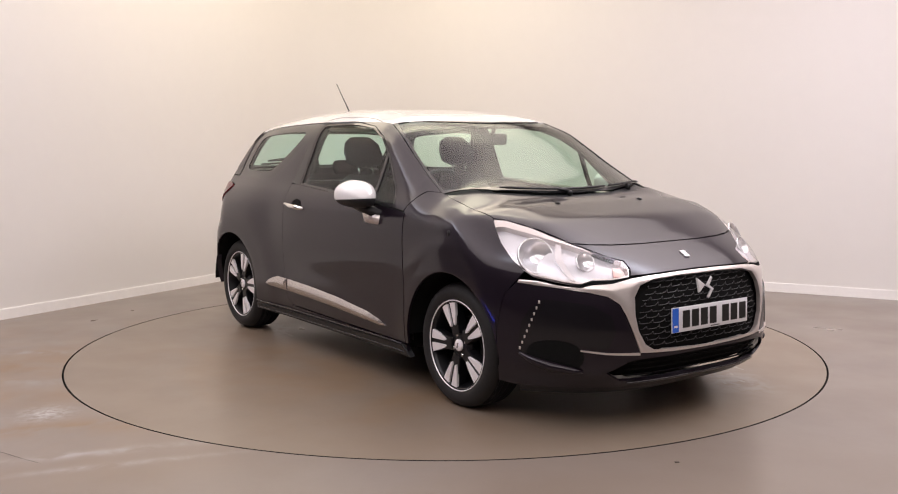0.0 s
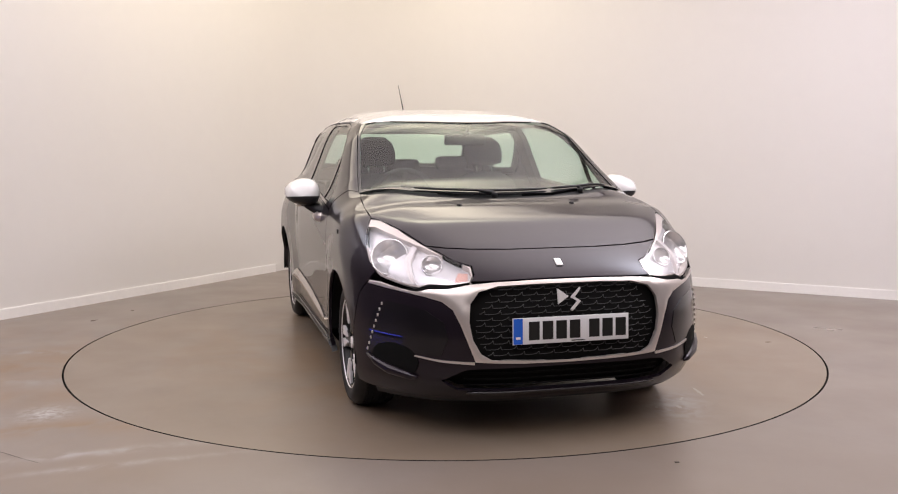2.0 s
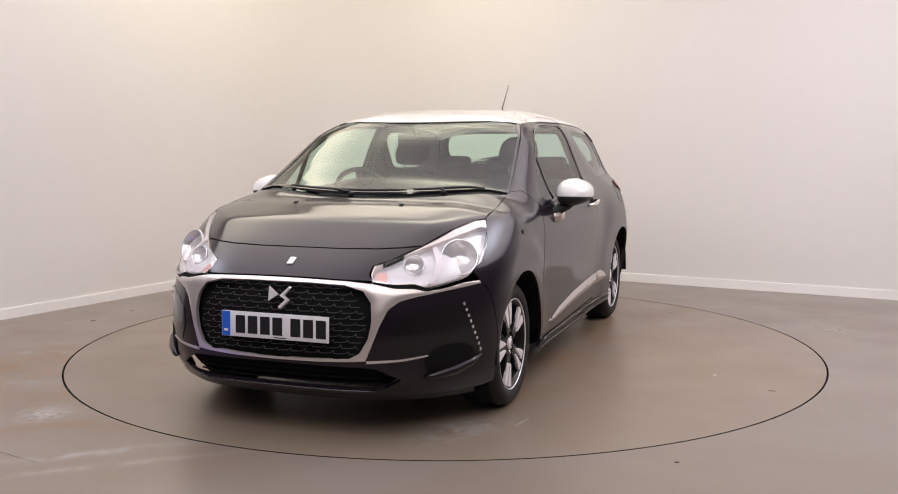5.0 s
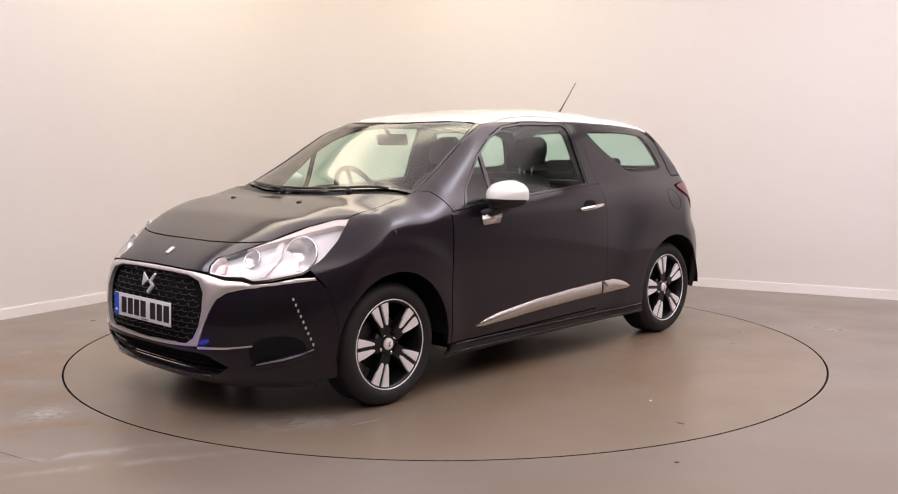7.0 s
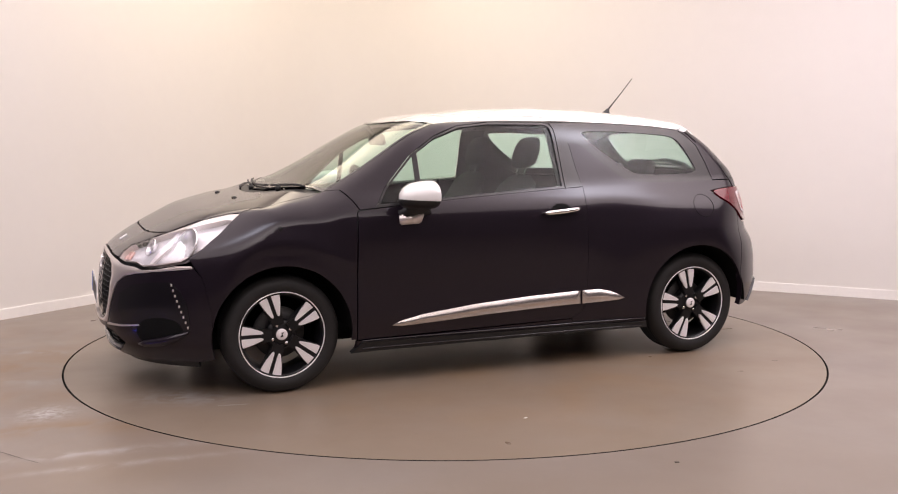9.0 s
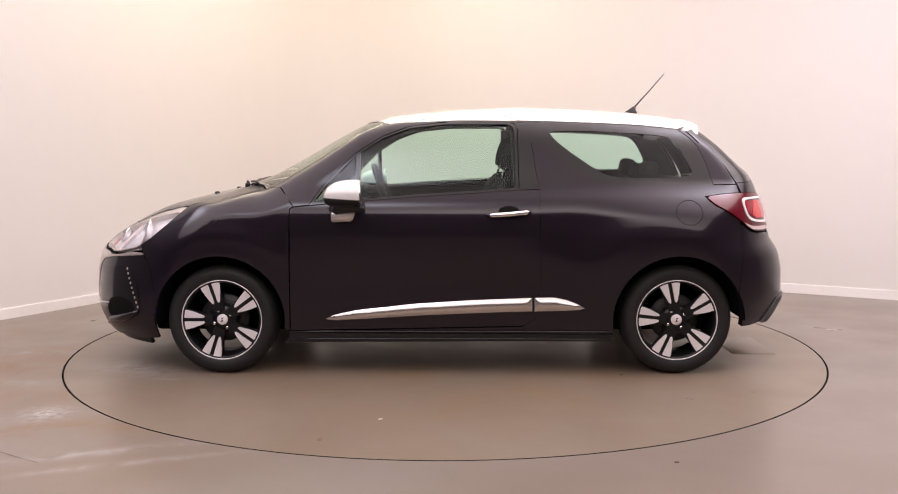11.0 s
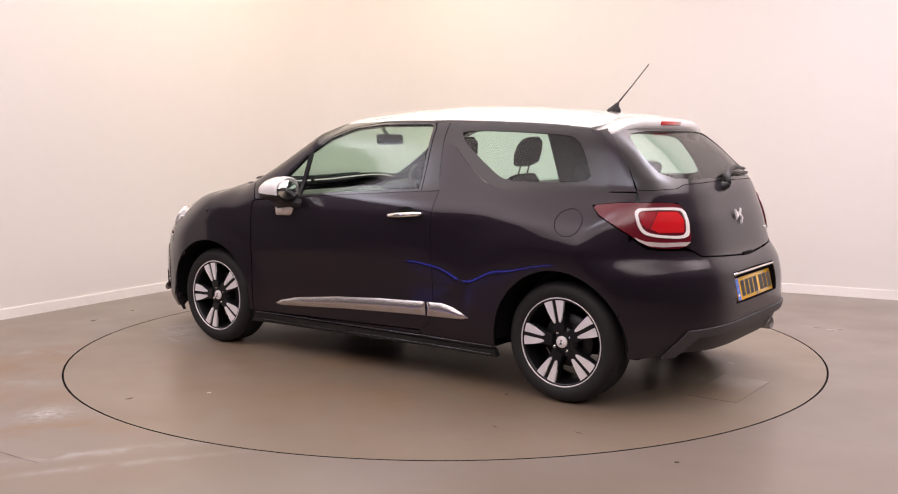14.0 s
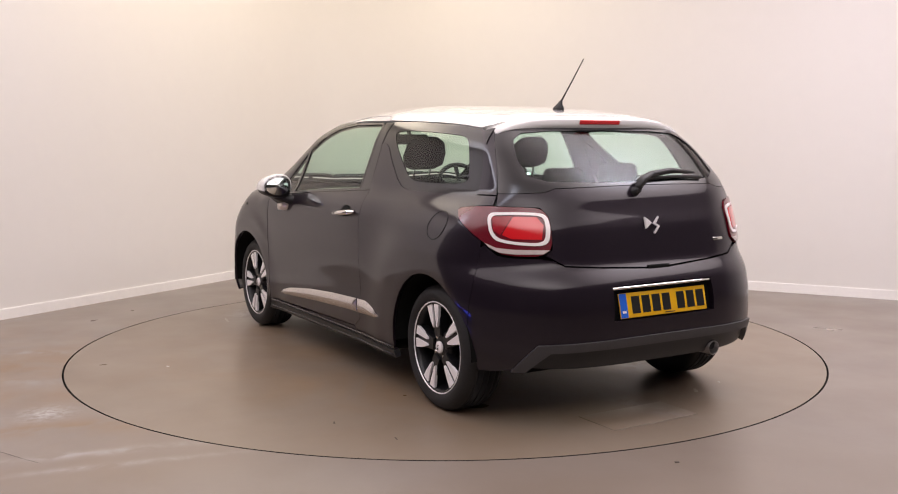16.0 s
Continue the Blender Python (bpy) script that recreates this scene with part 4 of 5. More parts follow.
    panel("reversing_lens", CLEARWHITE, tail, "R", BP((-1.612, 0.757, 0.824), (-1.66, 0.728, 0.803), (-1.72, 0.675, 0.797), (-1.795, 0.545, 0.795), (-1.788, 0.575, 0.778), (-1.72, 0.677, 0.777), (-1.672, 0.722, 0.783), (-1.63, 0.748, 0.806)), "clear reversing lens", mirror=m, off=0.0115, rim=0.004, h=0.012, gap=0)
    # bumper insets with daytime lamps
    inset = panel("bumper_inset", GLOSS, car, "F", NP((1.727, 0.711, 0.588), (1.68, 0.752, 0.545), (1.650, 0.772, 0.482), (1.640, 0.779, 0.40), (1.640, 0.778, 0.345), (1.70, 0.74, 0.338), (1.80, 0.66, 0.345), (1.86, 0.615, 0.376), (1.935, 0.53, 0.372), (1.955, 0.50, 0.45), (1.94, 0.515, 0.52), (1.885, 0.58, 0.566), (1.80, 0.655, 0.583)), "gloss black bumper inset", mirror=m, off=0.003, rim=0.006, h=0.02, gap=0.003)
    for k in range(9):
        t = k / 8
        p = NP((1.715 - 0.068 * t, 0.725 + 0.044 * t, 0.572 - 0.205 * t))[0]
        bm = box_bm(0.008, 0.013, 0.006, frame_at(p) @ Matrix.Translation((0, 0, 0.006)), 0.002)
        part("led", mirrored(bm) if m else bm, SATIN, inset, "small daytime running LED")
    # no hollow here: a black patch on the skin paints the recess's shade
    panel("fog_intake", VOID, car, "F", rounded(NP((1.665, 0.762, 0.335), (1.69, 0.745, 0.395), (1.76, 0.695, 0.415), (1.84, 0.635, 0.400), (1.875, 0.605, 0.350), (1.86, 0.615, 0.300), (1.84, 0.635, 0.288), (1.76, 0.70, 0.300)), 1), "flat black patch painted as the shaded fog lamp recess", mirror=m, off=0.005, rim=0.004, h=0.015, gap=0)
    bm = tube_bm([Vector(p) + Vector(normals_at(np.array([p]))[0]) * 0.008 for p in NP((1.648, 0.775, 0.345), (1.70, 0.745, 0.318), (1.76, 0.70, 0.296), (1.84, 0.635, 0.280), (1.868, 0.61, 0.276))], [0.006, 0.017, 0.022, 0.016, 0.005], 14)
    part("bumper_blade", mirrored(bm) if m else bm, PAINT, car)

# ---- grille slats, badges and plates ----
bars = []
for i in range(12):
    z = 0.384 + i * 0.0245
    half = 0.335 + 0.065 * math.sin(math.pi * min(1, (z - 0.36) / 0.27)) - (0.03 if z > 0.64 else 0)
    pts, n = [], 220
    for k in range(n + 1):
        y = -half + 2 * half * k / n
        saw = ((y / 0.066 + i * 0.5) % 1.0) ** 7
        x = float(NOSE(z)) - 0.90 * abs(y) ** 3.6 - 0.016
        pts.append((x, y, z + 0.016 * saw - 0.004))
    part("slat", tube_bm(pts, 0.0015, 5, 1.0), SLAT, grille)
# lower slats: the intake's shade is put into their near-black colour
for i in range(3):
    z = 0.248 + i * 0.026
    part("slat", tube_bm([(float(NOSE(z)) - 0.90 * abs(y) ** 3.6 - 0.03, y, z) for y in np.linspace(-0.44, 0.44, 21)], 0.004, 6), VOID, lower)


def emblem(parent, m, s, mat):
    """A bright badge of a wedge and a zigzag bar."""
    for name, pts in (("badge_wedge", [(-0.042, 0.038), (0.0, 0.008), (-0.042, -0.020)]),
                      ("badge_zigzag", [(0.046, 0.040), (0.008, 0.004), (0.034, -0.012), (0.004, -0.042), (0.014, -0.048), (0.050, -0.012), (0.026, 0.004), (0.052, 0.036)])):
        bm = bmesh.new()
        low = [bm.verts.new((x * s, y * s, 0)) for x, y in pts]
        f = bm.faces.new(low)
        ex = bmesh.ops.extrude_face_region(bm, geom=[f])
        for v in ex["geom"]:
            if isinstance(v, bmesh.types.BMVert):
                v.co.z += 0.008
                v.co.x *= 0.93
                v.co.y *= 0.93
        bmesh.ops.recalc_face_normals(bm, faces=bm.faces[:])
        bm.transform(m)
        part(name, bm, mat, parent, "plain chrome badge shape", smooth=False)


emblem(grille, Matrix.Translation((2.012, 0, 0.607)) @ pose(0, 0, 0, 78, 0, 90), 1.15, BADGE)
emblem(tailgate, Matrix.Translation((-1.834, 0.0, 0.886)) @ pose(0, 0, 0, 76, 0, -90), 0.95, BADGE)
part("badge", box_bm(0.030, 0.048, 0.007, frame_at(NP((1.93, 0, 0.745))[0]) @ pose(0, 0, 0.003, 0, 0, 0), 0.003), BADGE, bonnet, "small bright bonnet badge")
part("model_badge", box_bm(0.075, 0.014, 0.005, frame_at(BP((-1.83, -0.42, 0.80))[0]) @ pose(0, 0, 0.002), 0.002), CHROME, tailgate, "small chrome model badge")
for y in (0.286, -0.286):
    bm = bmesh.new()
    bmesh.ops.create_uvsphere(bm, u_segments=14, v_segments=8, radius=1, matrix=Matrix.Translation(TP((1.338, y))[0]) @ Matrix.Diagonal((0.016, 0.013, 0.009, 1)))
    part("washer_jet", bm, BLACK, bonnet, "black washer jet")


def number_plate(m, mat, name):
    """A plate with a blue band and seven dark bars in place of its characters."""
    plate = part(name, box_bm(0.52, 0.111, 0.004, m, 0.0015), mat, car, "number plate with a blue band and dark bars")
    part("band", box_bm(0.040, 0.107, 0.002, m @ Matrix.Translation((-0.237, 0, 0.0028))), PLATE_B, plate, "blue band", smooth=False)
    part("band_mark", box_bm(0.020, 0.010, 0.001, m @ Matrix.Translation((-0.237, -0.028, 0.0044))), PLATE_W, plate, "", smooth=False)
    part("maker_line", box_bm(0.060, 0.004, 0.001, m @ Matrix.Translation((0.03, -0.048, 0.0026))), INK, plate, "", smooth=False)
    x = -0.190
    for k in range(7):
        part("bar", box_bm(0.047, 0.077, 0.001, m @ Matrix.Translation((x + 0.024, 0, 0.0026))), INK, plate, "", smooth=False)
        x += 0.0605 if k != 3 else 0.087
    return plate


number_plate(Matrix.Translation((2.052, 0, 0.484)) @ pose(0, 0, 0, 88, 0, 90), PLATE_W, "front_number_plate")
number_plate(Matrix.Translation((-1.925, 0, 0.543)) @ pose(0, 0, 0, 77, 0, -90), PLATE_Y, "rear_number_plate")
part("plate_lamp_bar", tube_bm([p for p in [(-1.928, y, 0.624) for y in np.linspace(-0.275, 0.30, 12)]], 0.0065, 8), CHROME, car, "chrome bar over the rear plate")
# solid near-black box, its colour standing for the latch hollow's shade
part("latch_recess", box_bm(0.03, 0.13, 0.018, Matrix.Translation((-1.878, 0.0, 0.700)), 0.004), VOID, tailgate)

# ---- spoiler, aerial, wipers ----
bm = bmesh.new()
rings = []
for y in np.linspace(-0.56, 0.56, 41):
    e = abs(y) / 0.56
    tip = -1.462 + 0.055 * e ** 3
    x0 = -1.345 + 0.03 * e ** 4
    z0, zt = [float(TOP(x) - CROWN(x) * y ** 4) for x in (x0, tip)]
    z0 -= 0.006 + 0.010 * e ** 6
    zt -= 0.010 + 0.012 * e ** 6
    rings.append([(x0, y, z0), (x0 * 0.5 + tip * 0.5, y, (z0 + zt) / 2 + 0.004), (tip + 0.006, y, zt + 0.001), (tip, y, zt - 0.006), (tip + 0.010, y, zt - 0.044), (tip + 0.022, y, zt - 0.050), (x0, y, z0 - 0.045)])
spoiler = part("spoiler", blob_bm(rings), WHITE, car, "white roof spoiler with a red brake light")
for f in spoiler.data.polygons:
    f.use_smooth = True
part("brake_light", box_bm(0.012, 0.245, 0.022, Matrix.Translation((-1.459, 0, 1.353)) @ pose(0, 0, 0, 0, -14, 0), 0.004), BRIGHTRED, spoiler, "red high brake light")
aerial = part("aerial", blob_bm([[(-1.125 + 0.045 * s * math.cos(a) - dx, 0.02 * s * math.sin(a), z) for a in np.linspace(0, 2 * math.pi, 16, endpoint=False)] for s, z, dx in ((1, 1.415, 0), (0.9, 1.432, 0.004), (0.5, 1.448, 0.012), (0.22, 1.468, 0.026))]), BLACK, car, "black roof aerial")
part("mast", tube_bm([(-1.150, 0, 1.462), (-1.24, 0, 1.562), (-1.328, 0, 1.664)], [0.005, 0.0032, 0.0026], 8), BLACK, aerial)


def lifted(pts, d):
    ds = d if isinstance(d, list) else [d] * len(pts)
    return [Vector(p) + Vector(normals_at(np.array([p]))[0]) * k for p, k in zip(pts, ds)]


for a, b, piv in ((-0.45, 0.23, -0.06), (0.26, 0.60, 0.42)):
    ys = np.linspace(a, b, 12)
    low = [(1.155 - 0.30 * y * y - 0.25 * max(0, abs(y) - 0.3) ** 2, y) for y in ys]
    wiper = part("wiper", tube_bm(lifted(TP(*low), 0.009), [0.004] + [0.0065] * 10 + [0.004], 8), BLACK, car, "black windscreen wiper")
    arm = [(1.175 - 0.3 * y * y, y) for y in np.linspace(a + 0.10, piv, 8)]
    part("arm", tube_bm(lifted(TP(*arm), [0.018] * 6 + [0.012, 0.006]), [0.004] * 5 + [0.007, 0.009, 0.009], 8), BLACK, wiper)
    part("pivot", lathe_bm([(0.001, 0.008), (0.012, 0.006), (0.015, 0), (0.015, -0.02)], 16, "z", Matrix.Translation(lifted(TP((1.18 - 0.3 * piv * piv, piv)), 0.004)[0])), BLACK, wiper)
rear_wiper = part("rear_wiper", tube_bm(lifted(BP((-1.74, 0.045, 1.035), (-1.735, 0.0, 1.070), (-1.72, -0.08, 1.092), (-1.69, -0.20, 1.104), (-1.68, -0.33, 1.094)), 0.028), [0.018, 0.020, 0.016, 0.014, 0.006], 10), BLACK, tailgate, "black rear wiper")
part("blade", tube_bm(lifted(BP((-1.72, -0.02, 1.080), (-1.69, -0.2, 1.088), (-1.67, -0.37, 1.082)), 0.012), 0.008, 8), BLACK, tailgate)
part("wiper_foot", lathe_bm([(0.001, 0.036), (0.018, 0.032), (0.022, 0), (0.022, -0.01)], 16, "z", frame_at(BP((-1.75, 0.045, 1.032))[0])), BLACK, tailgate)


# ---- mirrors and handles ----
def mirror_rings(inset=0.0):
    out = []
    for x, s, dz in ((0.430, 0.93, 0), (0.438, 0.985, 0), (0.465, 1.0, 0), (0.52, 0.975, -0.002), (0.565, 0.88, -0.005), (0.598, 0.69, -0.010), (0.616, 0.43, -0.015), (0.623, 0.12, -0.018)):
        ring = []
        for a in np.linspace(0, 2 * math.pi, 40, endpoint=False):
            c, si = math.cos(a), math.sin(a)
            k = (abs(c) ** 2.8 + abs(si) ** 2.8) ** (-1 / 2.8)
            ring.append((x, 0.930 + (0.094 - inset) * s * k * c, 0.984 + dz + (0.080 - inset) * s * k * si * (1.0 if si > 0 else 0.85) * (1 - 0.30 * max(0, c))))
        out.append(ring)
    return out


for m in (False, True):
    bm = blob_bm(mirror_rings())
    bmesh.ops.bisect_plane(bm, geom=bm.verts[:] + bm.edges[:] + bm.faces[:], plane_co=(0.437, 0, 0.962), plane_no=(0.06, 0, -1), clear_outer=True)
    cap = part("wing_mirror", mirrored(bm) if m else bm, WHITE, car, "door mirror with a white cap and black housing")
    bm = blob_bm(mirror_rings(0.004))
    part("housing", mirrored(bm) if m else bm, BLACK, cap, "black mirror housing")
    bm = blob_bm([[(0.427 + dx, y * s + 0.945 * (1 - s), z * s + 0.985 * (1 - s)) for _, y, z in mirror_rings(0.012)[0]] for s, dx in ((0.9, 0.0), (0.93, 0.006))])
    part("glass", mirrored(bm) if m else bm, MIRRORGLASS, cap, "mirror glass")
    bm = blob_bm([[(x, y, z) for x, z in q] for y, q in ((0.790, ((0.37, 0.885), (0.60, 0.845), (0.62, 0.90), (0.40, 0.93))), (0.85, ((0.42, 0.885), (0.585, 0.86), (0.60, 0.91), (0.44, 0.94))), (0.93, ((0.46, 0.915), (0.56, 0.91), (0.57, 0.945), (0.47, 0.95))))])
    bmesh.ops.bevel(bm, geom=bm.edges[:], offset=0.006, segments=2, affect="EDGES")
    part("stalk", mirrored(bm) if m else bm, BLACK, cap, "black mirror stalk")
    bm = blob_bm([[(x, y, z) for x, z in q] for y, q in ((0.80, ((0.485, 0.830), (0.605, 0.825), (0.600, 0.890), (0.455, 0.903))), (0.875, ((0.485, 0.842), (0.590, 0.838), (0.592, 0.888), (0.462, 0.901))))])
    bmesh.ops.bevel(bm, geom=bm.edges[:], offset=0.006, segments=2, affect="EDGES")
    part("stalk_cover", mirrored(bm) if m else bm, SATIN, cap, "satin chrome stalk cover")
    # the cup's shade is a black patch laid on the flat door
    panel("handle_cup", VOID, car, "S", SP(*[(-0.350 + 0.058 * math.cos(a), 0.888 + 0.031 * math.sin(a)) for a in np.linspace(0, 2 * math.pi, 20, endpoint=False)]), "flat black patch painted as the handle recess's shade", mirror=m, off=0.002, rim=0.004, h=0.015, gap=0)
    pts = [Vector(p) + Vector((0, d, 0)) for p, d in zip(SP((-0.236, 0.869), (-0.26, 0.872), (-0.35, 0.878), (-0.44, 0.886), (-0.463, 0.888)), (0.004, 0.026, 0.030, 0.026, 0.004))]
    bm = tube_bm(pts, [0.008, 0.0125, 0.0135, 0.0125, 0.010], 12, 1.0)
    part("door_handle", mirrored(bm) if m else bm, CHROME, car, "chrome door handle")
bm = tube_bm([Vector(p) + Vector((0, 0.0005, 0)) for p in SP(*[(-1.310 + 0.070 * math.cos(a), 0.882 + 0.064 * math.sin(a)) for a in np.linspace(0, 2 * math.pi, 41)])], 0.0014, 6)
part("fuel_flap_gap", bm, VOID, car, "dark gap round the fuel flap")

# ---- wheels ----
TYRE_R, RIM_R = 0.298, 0.2185


def wheel_meshes():
    """The meshes of one wheel about its hub, outer face towards +y."""
    made = {}

    def keep(name, bm, smooth=True):
        me = bpy.data.meshes.new(name)
        bm.normal_update()
        bm.to_mesh(me)
        bm.free()
        for f in me.polygons:
            f.use_smooth = smooth
        made[name] = me

    keep("wheel", lathe_bm([(RIM_R, -0.006), (RIM_R - 0.006, -0.002), (RIM_R - 0.013, -0.004), (RIM_R - 0.018, -0.02), (RIM_R - 0.03, -0.06), (RIM_R - 0.03, -0.17), (RIM_R, -0.19)], 72))
    keep("rim_lip", lathe_bm([(RIM_R + 0.001, -0.008), (RIM_R + 0.001, 0.000), (RIM_R - 0.002, 0.002), (RIM_R - 0.0045, 0.0005), (RIM_R - 0.0055, -0.008)], 72))
    keep("tyre", lathe_bm([(RIM_R - 0.004, -0.006), (RIM_R + 0.006, 0.004), (RIM_R + 0.03, 0.010), (RIM_R + 0.052, 0.006), (RIM_R + 0.066, -0.006), (TYRE_R - 0.006, -0.018), (TYRE_R, -0.035)]
                           + [(TYRE_R - d, -0.035 - 0.0065 * k) for k in range(1, 20) for d in (0, 0.006 if k % 5 == 2 else 0)]
                           + [(TYRE_R, -0.165), (TYRE_R - 0.01, -0.182), (RIM_R + 0.05, -0.196), (RIM_R - 0.004, -0.194)], 96))
    keep("hub", lathe_bm([(0.001, -0.020), (0.030, -0.020), (0.046, -0.026), (0.07, -0.030), (0.078, -0.045), (0.078, -0.09)], 40))
    keep("centre_cap", lathe_bm([(0.001, -0.008), (0.024, -0.009), (0.029, -0.013), (0.030, -0.022)], 32))
    bm = bmesh.new()
    f = bm.faces.new([bm.verts.new((x, -0.0072, z)) for x, z in ((-0.010, 0.012), (0.004, 0.010), (-0.002, 0.0), (0.010, -0.012), (-0.006, -0.010), (0.001, 0.0))])
    bmesh.ops.solidify(bm, geom=[f], thickness=0.001)
    keep("cap_mark", bm, False)
    keep("brake_disc", lathe_bm([(0.07, -0.085), (0.13, -0.085), (0.132, -0.09), (0.132, -0.105)], 48))
    bm = lathe_bm([(0.001, -0.018), (0.007, -0.018), (0.0095, -0.022), (0.0095, -0.036)], 12)
    keep("bolt", bm)

    def slab_bm(pts, y0, y1, bevel):
        bm = bmesh.new()
        f = bm.faces.new([bm.verts.new((s, y1, r)) for r, s in pts])
        bmesh.ops.recalc_face_normals(bm, faces=[f])
        ex = bmesh.ops.extrude_face_region(bm, geom=[f])
        for v in ex["geom"]:
            if isinstance(v, bmesh.types.BMVert):
                v.co.y = y0
        bmesh.ops.recalc_face_normals(bm, faces=bm.faces[:])
        if bevel:
            bmesh.ops.bevel(bm, geom=[e for e in bm.edges if all(abs(v.co.y - y1) < 1e-5 for v in e.verts)], offset=bevel, segments=2, affect="EDGES")
        return bm

    keep("spoke", slab_bm([(0.05, -0.030), (0.10, -0.034), (0.16, -0.046), (0.208, -0.061), (0.208, 0.061), (0.16, 0.046), (0.10, 0.034), (0.05, 0.030)], -0.06, -0.014, 0.004), False)
    petal = [(0.094, 0.0165), (0.098, 0.0115), (0.106, 0.0095), (0.14, 0.010), (0.2095, 0.0105), (0.2085, 0.030), (0.2035, 0.056), (0.18, 0.0505), (0.15, 0.042), (0.12, 0.031), (0.102, 0.0235)]
    keep("spoke_face", slab_bm(petal, -0.02, -0.0045, 0.0015), False)
    return made


W = wheel_meshes()


def wheel(x, y, outward, phase):
    base = Matrix.Translation((x, y, 0.298)) @ pose(0, 0, 0, 0, 0, 0 if outward > 0 else 180)
    root = new("wheel", W["wheel"])
    root.parent = car
    root.matrix_basis = base
    tagged(root, "black alloy wheel with silver twin spokes")

    def add(name, mat, m=Matrix(), label=""):
        me = W[name]
        if not me.materials:
            me.materials.append(mat)
        ob = new(name, me)
        ob.parent = root
        ob.matrix_basis = m
        return tagged(ob, label)

    if not W["wheel"].materials:
        W["wheel"].materials.append(RIMBLACK)
    add("tyre", RUBBER, label="black rubber tyre")
    add("rim_lip", ALLOY, label="bright machined rim edge")
    add("hub", RIMBLACK)
    add("brake_disc", DISCSTEEL, label="grey steel brake disc")
    add("centre_cap", WHITERING, label="white centre cap with a dark mark")
    add("cap_mark", INK)
    for k in range(4):
        a = radians(phase + 45 + 90 * k)
        add("bolt", CHROME, Matrix.Translation((0.052 * math.cos(a), 0, 0.052 * math.sin(a))))
    for k in range(5):
        turn = pose(0, 0, 0, 0, phase + 72 * k, 0)
        add("spoke", RIMBLACK, turn)
        for s in (1, -1):
            add("spoke_face", ALLOY, turn @ Matrix.Diagonal((s, 1, 1, 1)), "machined silver spoke face")


wheel(1.205, 0.803, 1, 18)
wheel(-1.262, 0.803, 1, 12)
wheel(1.205, -0.803, -1, 20)
wheel(-1.262, -0.803, -1, -16)


def arch_liner(cx, s):
    bm = bmesh.new()
    rows = []
    for y in (0.835, 0.50):
        rows.append([bm.verts.new((cx + 0.358 * math.cos(radians(a)), s * y, 0.30 + 0.358 * math.sin(radians(a)))) for a in range(-4, 185, 8)])
    for i in range(len(rows[0]) - 1):
        bm.faces.new((rows[0][i], rows[0][i + 1], rows[1][i + 1], rows[1][i]))
    bm.faces.new(rows[1])
    part("wheel_arch_liner", bm, VOID, car, "black wheel arch liner")


for cx, w in ((1.205, 1), (-1.262, 1)):
    for s in (1, -1):
        arch_liner(cx, s)

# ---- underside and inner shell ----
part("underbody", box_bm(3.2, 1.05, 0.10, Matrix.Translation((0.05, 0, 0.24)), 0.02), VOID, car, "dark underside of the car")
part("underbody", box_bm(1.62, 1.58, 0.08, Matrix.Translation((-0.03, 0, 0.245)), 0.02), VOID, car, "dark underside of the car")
both("door_inner", DASH, car, "S", SP((0.80, 0.90), (0.83, 0.25), (-0.88, 0.25), (-0.92, 0.55), (-1.20, 0.70), (-1.50, 0.80), (-1.52, 1.0), (-0.9, 1.0), (-0.4, 0.985), (0.15, 0.955), (0.45, 0.93)), "dark inner side lining", off=-0.05, rim=0, h=0.05)
panel("front_inner", VOID, car, "F", NP((2.0, 0, 0.20), (1.9, 0.4, 0.2), (1.62, 0.77, 0.2), (1.58, 0.78, 0.45), (1.56, 0.76, 0.70), (1.50, 0.72, 0.80), (1.75, 0.45, 0.78), (1.85, 0.2, 0.78), (1.87, 0, 0.78)), "dark structure behind the bumper", sym=True, off=-0.11, rim=0, h=0.05)
panel("rear_inner", VOID, car, "R", BP((-1.93, 0, 0.30), (-1.90, 0.4, 0.30), (-1.66, 0.75, 0.30), (-1.60, 0.77, 0.6), (-1.58, 0.75, 0.95), (-1.62, 0.66, 1.02), (-1.75, 0.4, 1.02), (-1.77, 0, 1.02)), "dark structure behind the tailgate", sym=True, off=-0.06, rim=0, h=0.05)
panel("headlining", DASH, car, "T", TP((0.40, 0), (0.37, 0.25), (0.28, 0.45), (0.10, 0.56), (-0.35, 0.575), (-0.9, 0.56), (-1.25, 0.53), (-1.36, 0.3), (-1.37, 0)), "dark roof lining", sym=True, off=-0.03, rim=0, h=0.06)
part("bonnet_inner", box_bm(0.75, 1.2, 0.25, Matrix.Translation((1.35, 0, 0.66)), 0.05), VOID, car, "dark engine bay")
both("b_pillar_inner", DASH, car, "S", SP((-0.38, 0.98), (-0.36, 1.35), (-0.53, 1.36), (-0.55, 0.98)), off=-0.03, rim=0.01, h=0.04)
both("a_pillar_inner", DASH, car, "O", OP(*TP((0.93, 0.69), (0.64, 0.640), (0.30, 0.577)), *SP((-0.013, 1.35), (0.178, 1.345), (0.332, 1.289), (0.486, 1.190), (0.650, 1.022))), off=-0.02, rim=0, h=0.03)
